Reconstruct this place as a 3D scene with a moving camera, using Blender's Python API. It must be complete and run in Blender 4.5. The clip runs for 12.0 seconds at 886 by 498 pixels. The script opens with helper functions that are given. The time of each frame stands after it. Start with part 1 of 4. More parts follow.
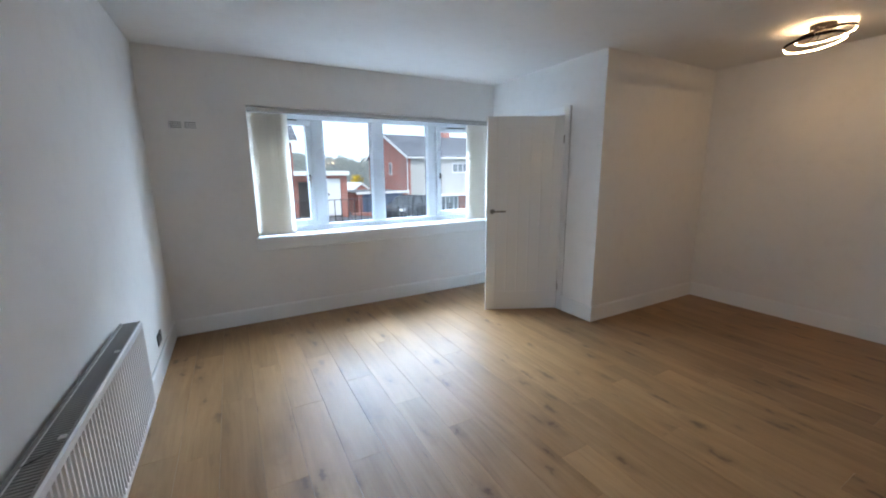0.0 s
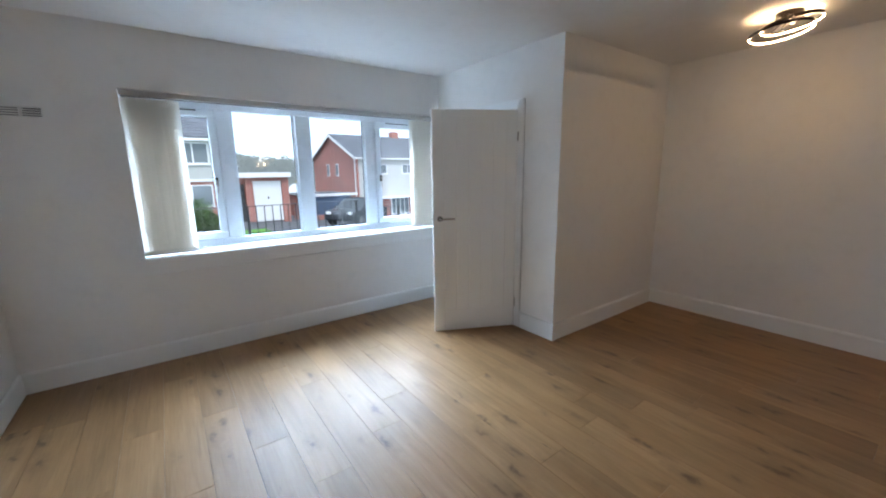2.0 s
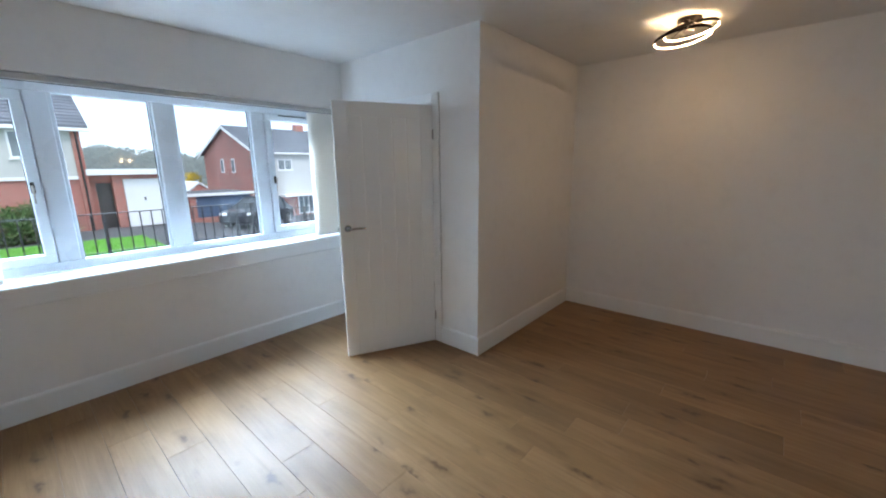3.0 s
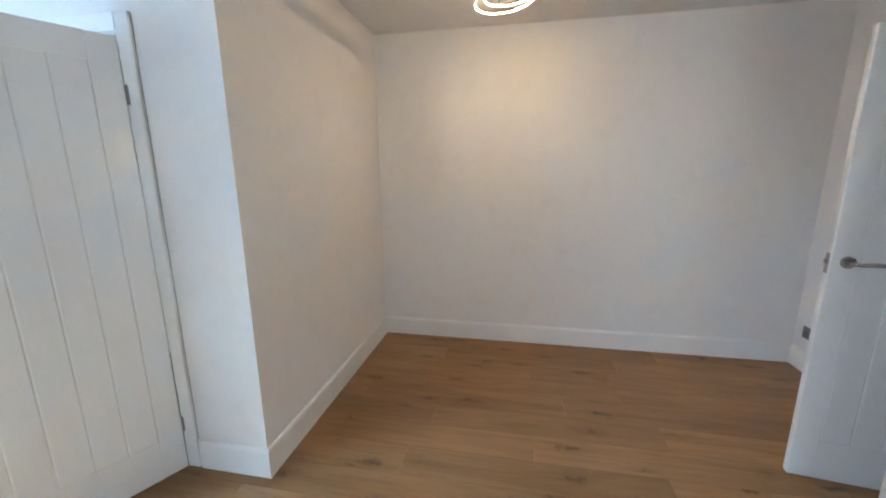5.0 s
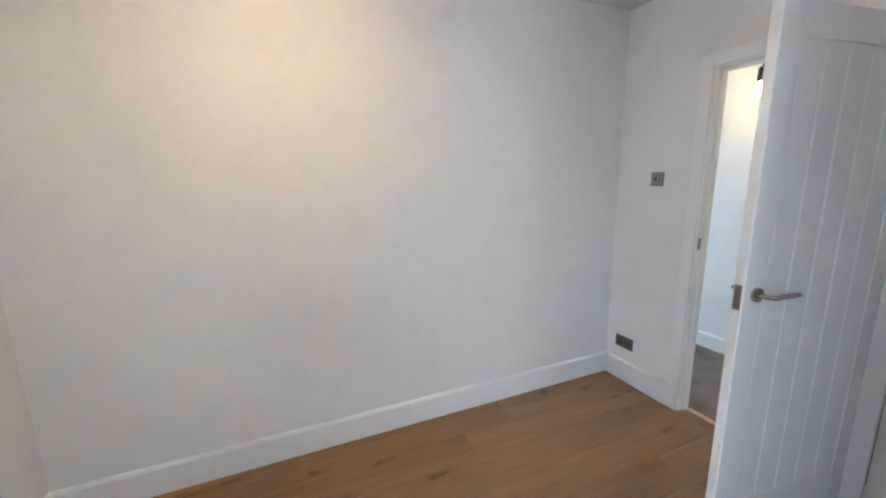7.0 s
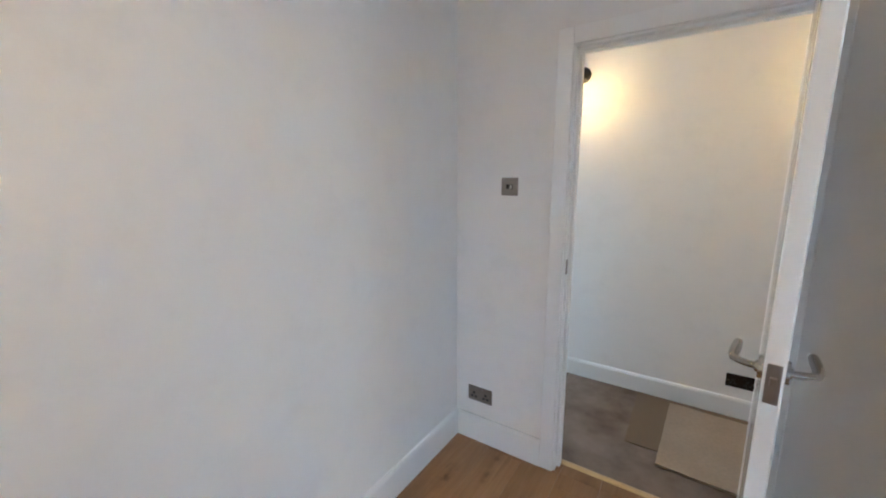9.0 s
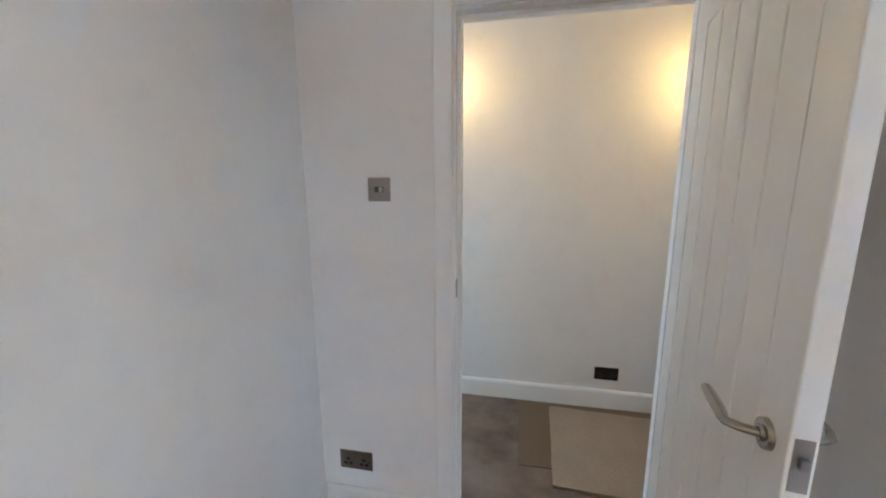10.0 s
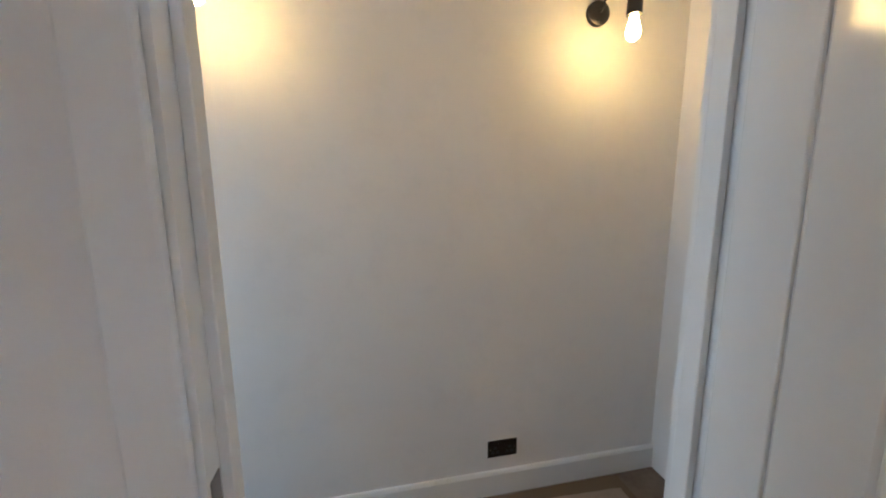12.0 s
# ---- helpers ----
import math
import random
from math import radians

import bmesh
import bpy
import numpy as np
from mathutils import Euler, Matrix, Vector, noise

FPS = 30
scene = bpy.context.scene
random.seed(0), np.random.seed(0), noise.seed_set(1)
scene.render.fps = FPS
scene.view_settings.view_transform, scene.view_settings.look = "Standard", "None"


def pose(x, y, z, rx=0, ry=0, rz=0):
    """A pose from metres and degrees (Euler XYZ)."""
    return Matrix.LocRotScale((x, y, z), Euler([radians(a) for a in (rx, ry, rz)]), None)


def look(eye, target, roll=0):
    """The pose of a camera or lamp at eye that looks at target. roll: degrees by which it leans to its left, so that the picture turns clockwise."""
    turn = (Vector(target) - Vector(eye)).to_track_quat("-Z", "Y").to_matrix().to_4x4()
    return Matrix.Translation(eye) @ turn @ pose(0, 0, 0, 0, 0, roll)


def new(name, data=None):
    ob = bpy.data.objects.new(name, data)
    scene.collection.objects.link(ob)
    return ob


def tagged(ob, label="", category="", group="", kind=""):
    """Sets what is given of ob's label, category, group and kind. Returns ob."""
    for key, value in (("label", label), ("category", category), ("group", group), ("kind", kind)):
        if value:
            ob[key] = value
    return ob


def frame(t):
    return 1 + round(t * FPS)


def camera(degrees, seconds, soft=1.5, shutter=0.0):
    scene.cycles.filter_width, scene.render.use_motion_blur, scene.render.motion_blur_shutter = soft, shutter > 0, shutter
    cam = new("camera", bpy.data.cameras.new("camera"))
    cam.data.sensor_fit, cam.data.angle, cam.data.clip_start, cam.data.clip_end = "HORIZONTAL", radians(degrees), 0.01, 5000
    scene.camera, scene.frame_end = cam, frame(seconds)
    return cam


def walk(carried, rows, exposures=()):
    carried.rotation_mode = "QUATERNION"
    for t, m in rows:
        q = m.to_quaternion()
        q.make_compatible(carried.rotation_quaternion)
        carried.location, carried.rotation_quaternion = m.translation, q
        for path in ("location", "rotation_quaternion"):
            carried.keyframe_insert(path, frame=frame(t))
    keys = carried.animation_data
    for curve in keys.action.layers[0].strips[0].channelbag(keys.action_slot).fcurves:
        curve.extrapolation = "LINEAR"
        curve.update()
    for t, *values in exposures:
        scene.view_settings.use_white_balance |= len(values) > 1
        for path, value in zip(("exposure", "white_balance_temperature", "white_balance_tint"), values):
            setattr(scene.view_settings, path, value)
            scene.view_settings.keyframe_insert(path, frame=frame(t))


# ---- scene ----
cam = camera(98.7, 12.0, soft=2.0)

PATH = [
    (0, (-0.652, 0.442, 1.452), (0.292, 2.161, 1.058), -0.6),
    (0.5, (-0.627, 0.567, 1.434), (0.416, 2.232, 1.062), -0.6),
    (1, (-0.574, 0.67, 1.418), (0.557, 2.278, 1.05), -0.8),
    (1.5, (-0.437, 0.768, 1.445), (0.707, 2.363, 1.059), -0.7),
    (2, (-0.289, 0.871, 1.457), (0.863, 2.459, 1.065), -0.8),
    (2.5, (-0.192, 1.083, 1.487), (1.149, 2.508, 1.078), -0.8),
    (3, (-0.026, 1.159, 1.508), (1.445, 2.447, 1.088), -0.7),
    (3.2, (0.098, 1.184, 1.53), (1.585, 2.447, 1.09), -0.8),
    (4.8, (0.793, 1.674, 1.458), (2.698, 2.13, 1.05), -0.5),
    (5, (0.914, 1.707, 1.459), (2.835, 2.08, 1.046), -0.5),
    (5.5, (1.21, 1.766, 1.467), (3.166, 1.861, 1.06), -0.4),
    (6, (1.479, 1.878, 1.478), (3.417, 1.601, 1.071), -0.2),
    (6.5, (1.741, 1.898, 1.469), (3.612, 1.32, 1.065), -0.4),
    (7, (2.032, 1.81, 1.481), (3.839, 1.044, 1.097), -0.9),
    (7.2, (2.144, 1.807, 1.48), (3.91, 0.951, 1.096), -0.6),
    (8.8, (2.871, 1.435, 1.478), (4.047, -0.142, 1.115), -0.2),
    (9, (2.956, 1.363, 1.47), (4.05, -0.272, 1.108), -0.3),
    (9.5, (3.142, 1.198, 1.478), (3.828, -0.646, 1.12), -0.1),
    (10, (3.212, 0.974, 1.471), (3.603, -0.953, 1.106), -0.3),
    (10.5, (3.24, 0.726, 1.462), (3.459, -1.232, 1.121), -0.7),
    (11, (3.292, 0.508, 1.473), (3.249, -1.461, 1.126), -0.7),
    (11.5, (3.3, 0.301, 1.482), (2.983, -1.644, 1.138), -0.8),
    (12, (3.247, 0.083, 1.452), (2.832, -1.847, 1.13), -0.4),
]
EXPOSURES = [(0.0, 0.62, 6550, 11), (2.0, 0.56, 6500, 11), (3.2, 0.54, 6450, 10), (4.8, 1.55, 5950, 6), (5.5, 1.9, 5750, 4), (6.5, 2.02, 5550, 4), (9.0, 1.88, 5650, 5), (10.0, 1.8, 5700, 5), (11.0, 1.56, 5850, 7), (12.0, 1.32, 5850, 8)]
walk(cam, [(t, look(eye, target, roll)) for t, eye, target, roll in PATH], EXPOSURES)


# ---- world and large lights ----
world = bpy.data.worlds.new("world")
scene.world = world
world.use_nodes = True
wn = world.node_tree.nodes
wl = world.node_tree.links
sky = wn.new("ShaderNodeTexSky")
sky.sky_type = "NISHITA"
sky.sun_disc = False
sky.sun_elevation = radians(40)
sky.sun_rotation = radians(200)
sky.air_density, sky.dust_density, sky.ozone_density = 1.0, 1.0, 1.0
cloud = wn.new("ShaderNodeMix")
cloud.data_type = "RGBA"
cloud.inputs[0].default_value = 0.8
cloud.inputs[7].default_value = (6.8, 8.9, 11.2, 1)
wl.new(sky.outputs["Color"], cloud.inputs[6])
wl.new(cloud.outputs[2], wn["Background"].inputs["Color"])
wn["Background"].inputs["Strength"].default_value = 0.15

sun = new("sun", bpy.data.lights.new("sun", "SUN"))
sun.data.energy = 1.5
sun.data.angle = radians(25)
sun.data.color = (1.0, 0.97, 0.93)
sun.matrix_world = look((0, 0, 30), (6, 22, 0))

# bright overcast sky just outside the window opening
skylight = new("window_skylight", bpy.data.lights.new("window_skylight", "AREA"))
skylight.data.shape = "RECTANGLE"
skylight.data.size, skylight.data.size_y = 14.0, 4.0
skylight.data.energy = 5900
skylight.data.color = (0.55, 0.76, 1.0)
skylight.matrix_world = look((2.1, 9.3, 5.9), (1.6, 4.7, 1.5))

# unseen lamp added for lower sky down the street, slanting through the window to the inner corner
low_sky = new("street_skylight", bpy.data.lights.new("street_skylight", "AREA"))
low_sky.data.shape = "RECTANGLE"
low_sky.data.size, low_sky.data.size_y = 5.0, 3.2
low_sky.data.energy = 290
low_sky.data.color = (0.60, 0.78, 1.0)
low_sky.matrix_world = look((-5.2, 9.6, 3.0), (0.2, 4.7, 1.4))

# unseen lamp added for lower sky up the street, reaching the wall behind the radiator
up_sky = new("upper_street_skylight", bpy.data.lights.new("upper_street_skylight", "AREA"))
up_sky.data.shape = "RECTANGLE"
up_sky.data.size, up_sky.data.size_y = 4.6, 3.2
up_sky.data.energy = 420
up_sky.data.color = (0.60, 0.78, 1.0)
up_sky.matrix_world = look((8.8, 8.6, 3.0), (1.4, 4.7, 1.4))

# softer daylight at the small side window behind the starting point
side_day = new("side_window_daylight", bpy.data.lights.new("side_window_daylight", "AREA"))
side_day.data.shape = "RECTANGLE"
side_day.data.size, side_day.data.size_y = 1.1, 1.3
side_day.data.energy = 5.6
side_day.data.color = (1.0, 0.89, 0.80)
side_day.matrix_world = look((-1.75, 0.69, 1.5), (4.0, 0.69, 1.25))

# fill lamp added at the hall's unseen far end, as if daylight came in
hall_fill = new("hall_fill_lamp", bpy.data.lights.new("hall_fill_lamp", "AREA"))
hall_fill.data.shape = "RECTANGLE"
hall_fill.data.size, hall_fill.data.size_y = 0.6, 1.6
hall_fill.data.energy = 2.0
hall_fill.data.color = (0.88, 0.94, 1.0)
hall_fill.matrix_world = look((5.66, -0.96, 1.05), (2.0, -1.1, 0.7))

# ---- materials ----


def nodes_of(name, rough, metal=0.0, spec=0.5):
    m = bpy.data.materials.new(name)
    m.use_nodes = True
    n, l = m.node_tree.nodes, m.node_tree.links
    b = n["Principled BSDF"]
    b.inputs["Roughness"].default_value = rough
    b.inputs["Metallic"].default_value = metal
    b.inputs["Specular IOR Level"].default_value = spec
    return m, n, l, b


def noise_node(n, l, vec, scale, detail=4.0, rough=0.5, distort=0.0):
    t = n.new("ShaderNodeTexNoise")
    t.inputs["Scale"].default_value = scale
    t.inputs["Detail"].default_value = detail
    t.inputs["Roughness"].default_value = rough
    t.inputs["Distortion"].default_value = distort
    l.new(vec, t.inputs["Vector"])
    return t.outputs["Fac"]


def mix_node(n, l, fac, a, b, mode="MIX"):
    t = n.new("ShaderNodeMix")
    t.data_type = "RGBA"
    t.blend_type = mode
    for k, v in ((0, fac), (6, a), (7, b)):
        if isinstance(v, (tuple, list)):
            t.inputs[k].default_value = (*v, 1)
        elif isinstance(v, (int, float)):
            t.inputs[k].default_value = v
        else:
            l.new(v, t.inputs[k])
    return t.outputs[2]


def ramp_node(n, l, fac, stops):
    t = n.new("ShaderNodeValToRGB")
    e = t.color_ramp.elements
    while len(e) < len(stops):
        e.new(0.5)
    for k, (pos, c) in zip(e, stops):
        k.position = pos
        k.color = (*c, 1) if isinstance(c, tuple) else (c, c, c, 1)
    l.new(fac, t.inputs["Fac"])
    return t.outputs["Color"]


def bump_node(n, l, b, height, strength, distance):
    t = n.new("ShaderNodeBump")
    t.inputs["Strength"].default_value = strength
    t.inputs["Distance"].default_value = distance
    l.new(height, t.inputs["Height"])
    l.new(t.outputs["Normal"], b.inputs["Normal"])


def stretch(n, l, vec, sx, sy, sz):
    t = n.new("ShaderNodeMapping")
    t.inputs["Scale"].default_value = (sx, sy, sz)
    l.new(vec, t.inputs["Vector"])
    return t.outputs["Vector"]


def material(name, color, rough=0.6, metal=0.0, vary=0.06, scale=3.0, bump=0.0, bump_scale=200.0, spec=0.5, depth=0.002):
    """Plain surface with a slow tone drift, a fine grain and a fine relief."""
    m, n, l, b = nodes_of(name, rough, metal, spec)
    v = n.new("ShaderNodeTexCoord").outputs["Object"]
    big = noise_node(n, l, v, scale, 5)
    small = noise_node(n, l, v, scale * 14, 3)
    low = tuple(c * (1 - vary) for c in color)
    high = tuple(min(1, c * (1 + vary)) for c in color)
    c1 = mix_node(n, l, big, low, high)
    fleck = ramp_node(n, l, small, [(0.3, 1 - vary * 0.6), (0.7, 1.0)])
    l.new(mix_node(n, l, 1.0, c1, fleck, "MULTIPLY"), b.inputs["Base Color"])
    r = n.new("ShaderNodeMapRange")
    r.inputs[3].default_value, r.inputs[4].default_value = rough * 0.85, min(1, rough * 1.15)
    l.new(big, r.inputs[0])
    l.new(r.outputs[0], b.inputs["Roughness"])
    if bump:
        bump_node(n, l, b, noise_node(n, l, v, bump_scale, 3), bump, depth)
    return m


def plaster(name, color):
    """Emulsion paint: roller stipple over gently uneven plaster with faint scuffs."""
    m, n, l, b = nodes_of(name, 0.72)
    v = n.new("ShaderNodeTexCoord").outputs["Object"]
    slow = noise_node(n, l, v, 0.9, 4)
    scuff = noise_node(n, l, v, 7, 6, 0.65)
    c1 = mix_node(n, l, slow, tuple(c * 0.97 for c in color), color)
    c2 = ramp_node(n, l, scuff, [(0.28, 0.955), (0.5, 1.0)])
    l.new(mix_node(n, l, 1.0, c1, c2, "MULTIPLY"), b.inputs["Base Color"])
    hm = n.new("ShaderNodeMath")
    hm.operation = "MULTIPLY_ADD"
    l.new(noise_node(n, l, v, 140, 3), hm.inputs[0])
    hm.inputs[1].default_value = 0.06
    l.new(noise_node(n, l, v, 2.6, 3), hm.inputs[2])
    bump_node(n, l, b, hm.outputs[0], 0.35, 0.02)
    return m


def oak():
    """Oak plank: long grain, cathedral figure, dark knots and cracks, each plank its own tone."""
    m, n, l, b = nodes_of("oak_laminate", 0.5, spec=0.35)
    v = n.new("ShaderNodeTexCoord").outputs["Object"]
    info = n.new("ShaderNodeObjectInfo").outputs["Random"]
    shift = n.new("ShaderNodeVectorMath")
    shift.operation = "MULTIPLY_ADD"
    l.new(info, shift.inputs[0])
    shift.inputs[1].default_value = (37, 91, 13)
    l.new(v, shift.inputs[2])
    v = shift.outputs[0]
    fine = noise_node(n, l, stretch(n, l, v, 130, 4.5, 20), 1.0, 6, 0.65)
    figure = noise_node(n, l, stretch(n, l, v, 11, 0.9, 5), 1.0, 4, 0.55, 1.6)
    cloudy = noise_node(n, l, stretch(n, l, v, 5, 1.6, 5), 1.0, 3)
    c = ramp_node(n, l, figure, [(0.25, (0.250, 0.134, 0.056)), (0.45, (0.290, 0.160, 0.070)), (0.62, (0.320, 0.181, 0.084)), (0.8, (0.357, 0.210, 0.104))])
    c = mix_node(n, l, 1.0, c, ramp_node(n, l, fine, [(0.3, 0.88), (0.5, 0.99), (0.75, 1.04)]), "MULTIPLY")
    c = mix_node(n, l, 1.0, c, ramp_node(n, l, cloudy, [(0.28, 0.80), (0.5, 0.98), (0.68, 1.07)]), "MULTIPLY")
    # knots with dark streaks running off them
    vk = n.new("ShaderNodeTexVoronoi")
    vk.voronoi_dimensions = "2D"
    vk.inputs["Scale"].default_value = 1.0
    wob = n.new("ShaderNodeVectorMath")
    wob.operation = "ADD"
    wn_ = n.new("ShaderNodeTexNoise")
    wn_.inputs["Scale"].default_value = 16
    wn_.inputs["Detail"].default_value = 5
    l.new(v, wn_.inputs["Vector"])
    sc = n.new("ShaderNodeVectorMath")
    sc.operation = "SCALE"
    sc.inputs["Scale"].default_value = 0.55
    l.new(wn_.outputs["Color"], sc.inputs[0])
    l.new(stretch(n, l, v, 6.8, 2.5, 1.0), wob.inputs[0])
    l.new(sc.outputs[0], wob.inputs[1])
    l.new(wob.outputs[0], vk.inputs["Vector"])
    knot = ramp_node(n, l, vk.outputs["Distance"], [(0.025, 1.0), (0.065, 0.85), (0.13, 0.34), (0.36, 0.0)])
    rare = ramp_node(n, l, noise_node(n, l, stretch(n, l, v, 4, 1.3, 1), 1.0, 2), [(0.48, 0.0), (0.57, 0.92)])
    kf = mix_node(n, l, 1.0, knot, rare, "MULTIPLY")
    streak = ramp_node(n, l, noise_node(n, l, stretch(n, l, v, 28, 1.7, 3), 1.0, 5, 0.6, 0.6), [(0.60, 0.0), (0.80, 0.6)])
    c = mix_node(n, l, streak, c, (0.145, 0.074, 0.030))
    c = mix_node(n, l, kf, c, (0.108, 0.054, 0.023))
    crack = ramp_node(n, l, noise_node(n, l, stretch(n, l, v, 75, 3.2, 3), 1.0, 4, 0.6, 0.8), [(0.70, 0.0), (0.73, 0.7)])
    c = mix_node(n, l, crack, c, (0.080, 0.040, 0.018))
    tone = ramp_node(n, l, info, [(0.0, (0.86, 0.85, 0.84)), (0.5, (1.0, 0.99, 0.97)), (1.0, (1.10, 1.11, 1.12))])
    l.new(mix_node(n, l, 1.0, c, tone, "MULTIPLY"), b.inputs["Base Color"])
    rr = n.new("ShaderNodeMapRange")
    rr.inputs[3].default_value, rr.inputs[4].default_value = 0.46, 0.38
    l.new(fine, rr.inputs[0])
    l.new(rr.outputs[0], b.inputs["Roughness"])
    bump_node(n, l, b, fine, 0.06, 0.001)
    return m


def brickwork(name, c1, c2, mortar, scale=1.0, bw=0.225, bh=0.075):
    m, n, l, b = nodes_of(name, 0.9)
    v = n.new("ShaderNodeTexCoord").outputs["Object"]
    sep = n.new("ShaderNodeSeparateXYZ")
    l.new(v, sep.inputs[0])
    add = n.new("ShaderNodeMath")
    l.new(sep.outputs[0], add.inputs[0])
    l.new(sep.outputs[1], add.inputs[1])
    comb = n.new("ShaderNodeCombineXYZ")
    l.new(add.outputs[0], comb.inputs[0])
    l.new(sep.outputs[2], comb.inputs[1])
    t = n.new("ShaderNodeTexBrick")
    t.inputs["Color1"].default_value, t.inputs["Color2"].default_value, t.inputs["Mortar"].default_value = (*c1, 1), (*c2, 1), (*mortar, 1)
    t.inputs["Scale"].default_value = scale
    t.inputs["Brick Width"].default_value, t.inputs["Row Height"].default_value, t.inputs["Mortar Size"].default_value = bw, bh, 0.008
    l.new(comb.outputs[0], t.inputs["Vector"])
    stain = ramp_node(n, l, noise_node(n, l, v, 0.8, 5), [(0.3, 0.8), (0.7, 1.1)])
    l.new(mix_node(n, l, 1.0, t.outputs["Color"], stain, "MULTIPLY"), b.inputs["Base Color"])
    bump_node(n, l, b, t.outputs["Fac"], -0.5, 0.01)
    return m


def glowing(name, color, strength):
    m, n, l, b = nodes_of(name, 0.4)
    b.inputs["Base Color"].default_value = (0.9, 0.88, 0.84, 1)
    b.inputs["Emission Color"].default_value = (*color, 1)
    b.inputs["Emission Strength"].default_value = strength
    return m


def glass(name, tint=(1, 1, 1), rough=0.0):
    m, n, l, b = nodes_of(name, rough)
    b.inputs["Base Color"].default_value = (*tint, 1)
    b.inputs["Transmission Weight"].default_value = 1.0
    b.inputs["IOR"].default_value = 1.45
    return m


def fabric():
    """Cream blind cloth that lets some light through."""
    m, n, l, b = nodes_of("blind_cloth", 0.9, spec=0.2)
    v = n.new("ShaderNodeTexCoord").outputs["Object"]
    weave = noise_node(n, l, stretch(n, l, v, 500, 500, 60), 1.0, 3)
    c = mix_node(n, l, weave, (0.84, 0.815, 0.77), (0.91, 0.885, 0.85))
    l.new(c, b.inputs["Base Color"])
    tr = n.new("ShaderNodeBsdfTranslucent")
    l.new(c, tr.inputs["Color"])
    mx = n.new("ShaderNodeMixShader")
    mx.inputs[0].default_value = 0.58
    l.new(b.outputs[0], mx.inputs[1])
    l.new(tr.outputs[0], mx.inputs[2])
    l.new(mx.outputs[0], n["Material Output"].inputs["Surface"])
    bump_node(n, l, b, weave, 0.2, 0.0005)
    return m


def carpet():
    m, n, l, b = nodes_of("carpet_pile", 1.0, spec=0.1)
    v = n.new("ShaderNodeTexCoord").outputs["Object"]
    pile = noise_node(n, l, v, 260, 4, 0.7)
    blot = noise_node(n, l, v, 3.2, 6, 0.65)
    c = ramp_node(n, l, blot, [(0.3, (0.145, 0.105, 0.080)), (0.5, (0.235, 0.182, 0.143)), (0.7, (0.30, 0.245, 0.20))])
    l.new(mix_node(n, l, 1.0, c, ramp_node(n, l, pile, [(0.3, 0.72), (0.7, 1.12)]), "MULTIPLY"), b.inputs["Base Color"])
    bump_node(n, l, b, pile, 0.8, 0.006)
    return m


def leafy(name, a, c):
    m, n, l, b = nodes_of(name, 0.75, spec=0.15)
    r = n.new("ShaderNodeNewGeometry").outputs["Random Per Island"]
    l.new(mix_node(n, l, r, a, c), b.inputs["Base Color"])
    return m


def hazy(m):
    """Paints in the misty air between the street and the far hillside as bluish emission."""
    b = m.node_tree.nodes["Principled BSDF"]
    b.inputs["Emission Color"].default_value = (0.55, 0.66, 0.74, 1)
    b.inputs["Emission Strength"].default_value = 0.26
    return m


WALL = plaster("wall_paint", (0.80, 0.785, 0.765))
CEIL = plaster("ceiling_paint", (0.79, 0.785, 0.775))
GLOSS = material("gloss_white_paint", (0.82, 0.82, 0.81), 0.125, vary=0.02, scale=4, bump=0.25, bump_scale=45, depth=0.001)
SATIN = material("satin_white_paint", (0.81, 0.81, 0.80), 0.34, vary=0.025, scale=4, bump=0.15, bump_scale=60, depth=0.001)
UPVC = material("white_plastic", (0.64, 0.68, 0.73), 0.28, vary=0.015, scale=4)
# White headrail metal with its shadow put into the colour as a mid grey.
SHADEDALU = material("shaded_aluminium", (0.50, 0.49, 0.47), 0.45, vary=0.06, scale=10)
RUBBER = material("black_gasket", (0.02, 0.02, 0.022), 0.6, vary=0.1)
CHROME = material("satin_nickel", (0.40, 0.385, 0.365), 0.22, 1.0, vary=0.05, scale=30)
STEEL = material("brushed_steel", (0.33, 0.30, 0.275), 0.38, 1.0, vary=0.12, scale=40, bump=0.15, bump_scale=400, depth=0.0004)
SMOKED = material("smoked_steel", (0.23, 0.20, 0.17), 0.36, 1.0, vary=0.12, scale=40)
BLACK = material("black_plastic", (0.018, 0.018, 0.018), 0.35, vary=0.15)
WHITEPL = material("white_rocker", (0.8, 0.79, 0.77), 0.3, vary=0.02)
ROCKER = material("grey_rocker", (0.45, 0.44, 0.42), 0.3, vary=0.05)
DARK = material("dark_bronze_metal", (0.035, 0.028, 0.024), 0.35, 0.8, vary=0.15)
RADWHITE = material("white_enamel", (0.82, 0.82, 0.82), 0.25, vary=0.02, scale=6)
RADGREY = material("dusty_grey_enamel", (0.30, 0.295, 0.285), 0.5, vary=0.2, scale=14)
# Dark tone for the shade in the gap between architrave and wall.
SHADOWGAP = material("shadow_gap_tone", (0.17, 0.165, 0.15), 0.9, vary=0.3, scale=20)
# Near-black colour that puts the shade into slots and inner gaps.
VOID = material("gap_shade", (0.03, 0.03, 0.03), 0.9, vary=0.2)
LED = glowing("warm_led", (1.0, 0.65, 0.34), 92.0)
BULB = glowing("warm_bulb", (1.0, 0.61, 0.21), 43.0)
SMALLBULB = glowing("small_warm_bulb", (1.0, 0.72, 0.40), 24.0)
GLASS = glass("window_glass")
CLOTH = fabric()
OAK = oak()
CARPET = carpet()
SUBFLOOR = material("dark_underlay", (0.09, 0.06, 0.04), 0.9, vary=0.2)
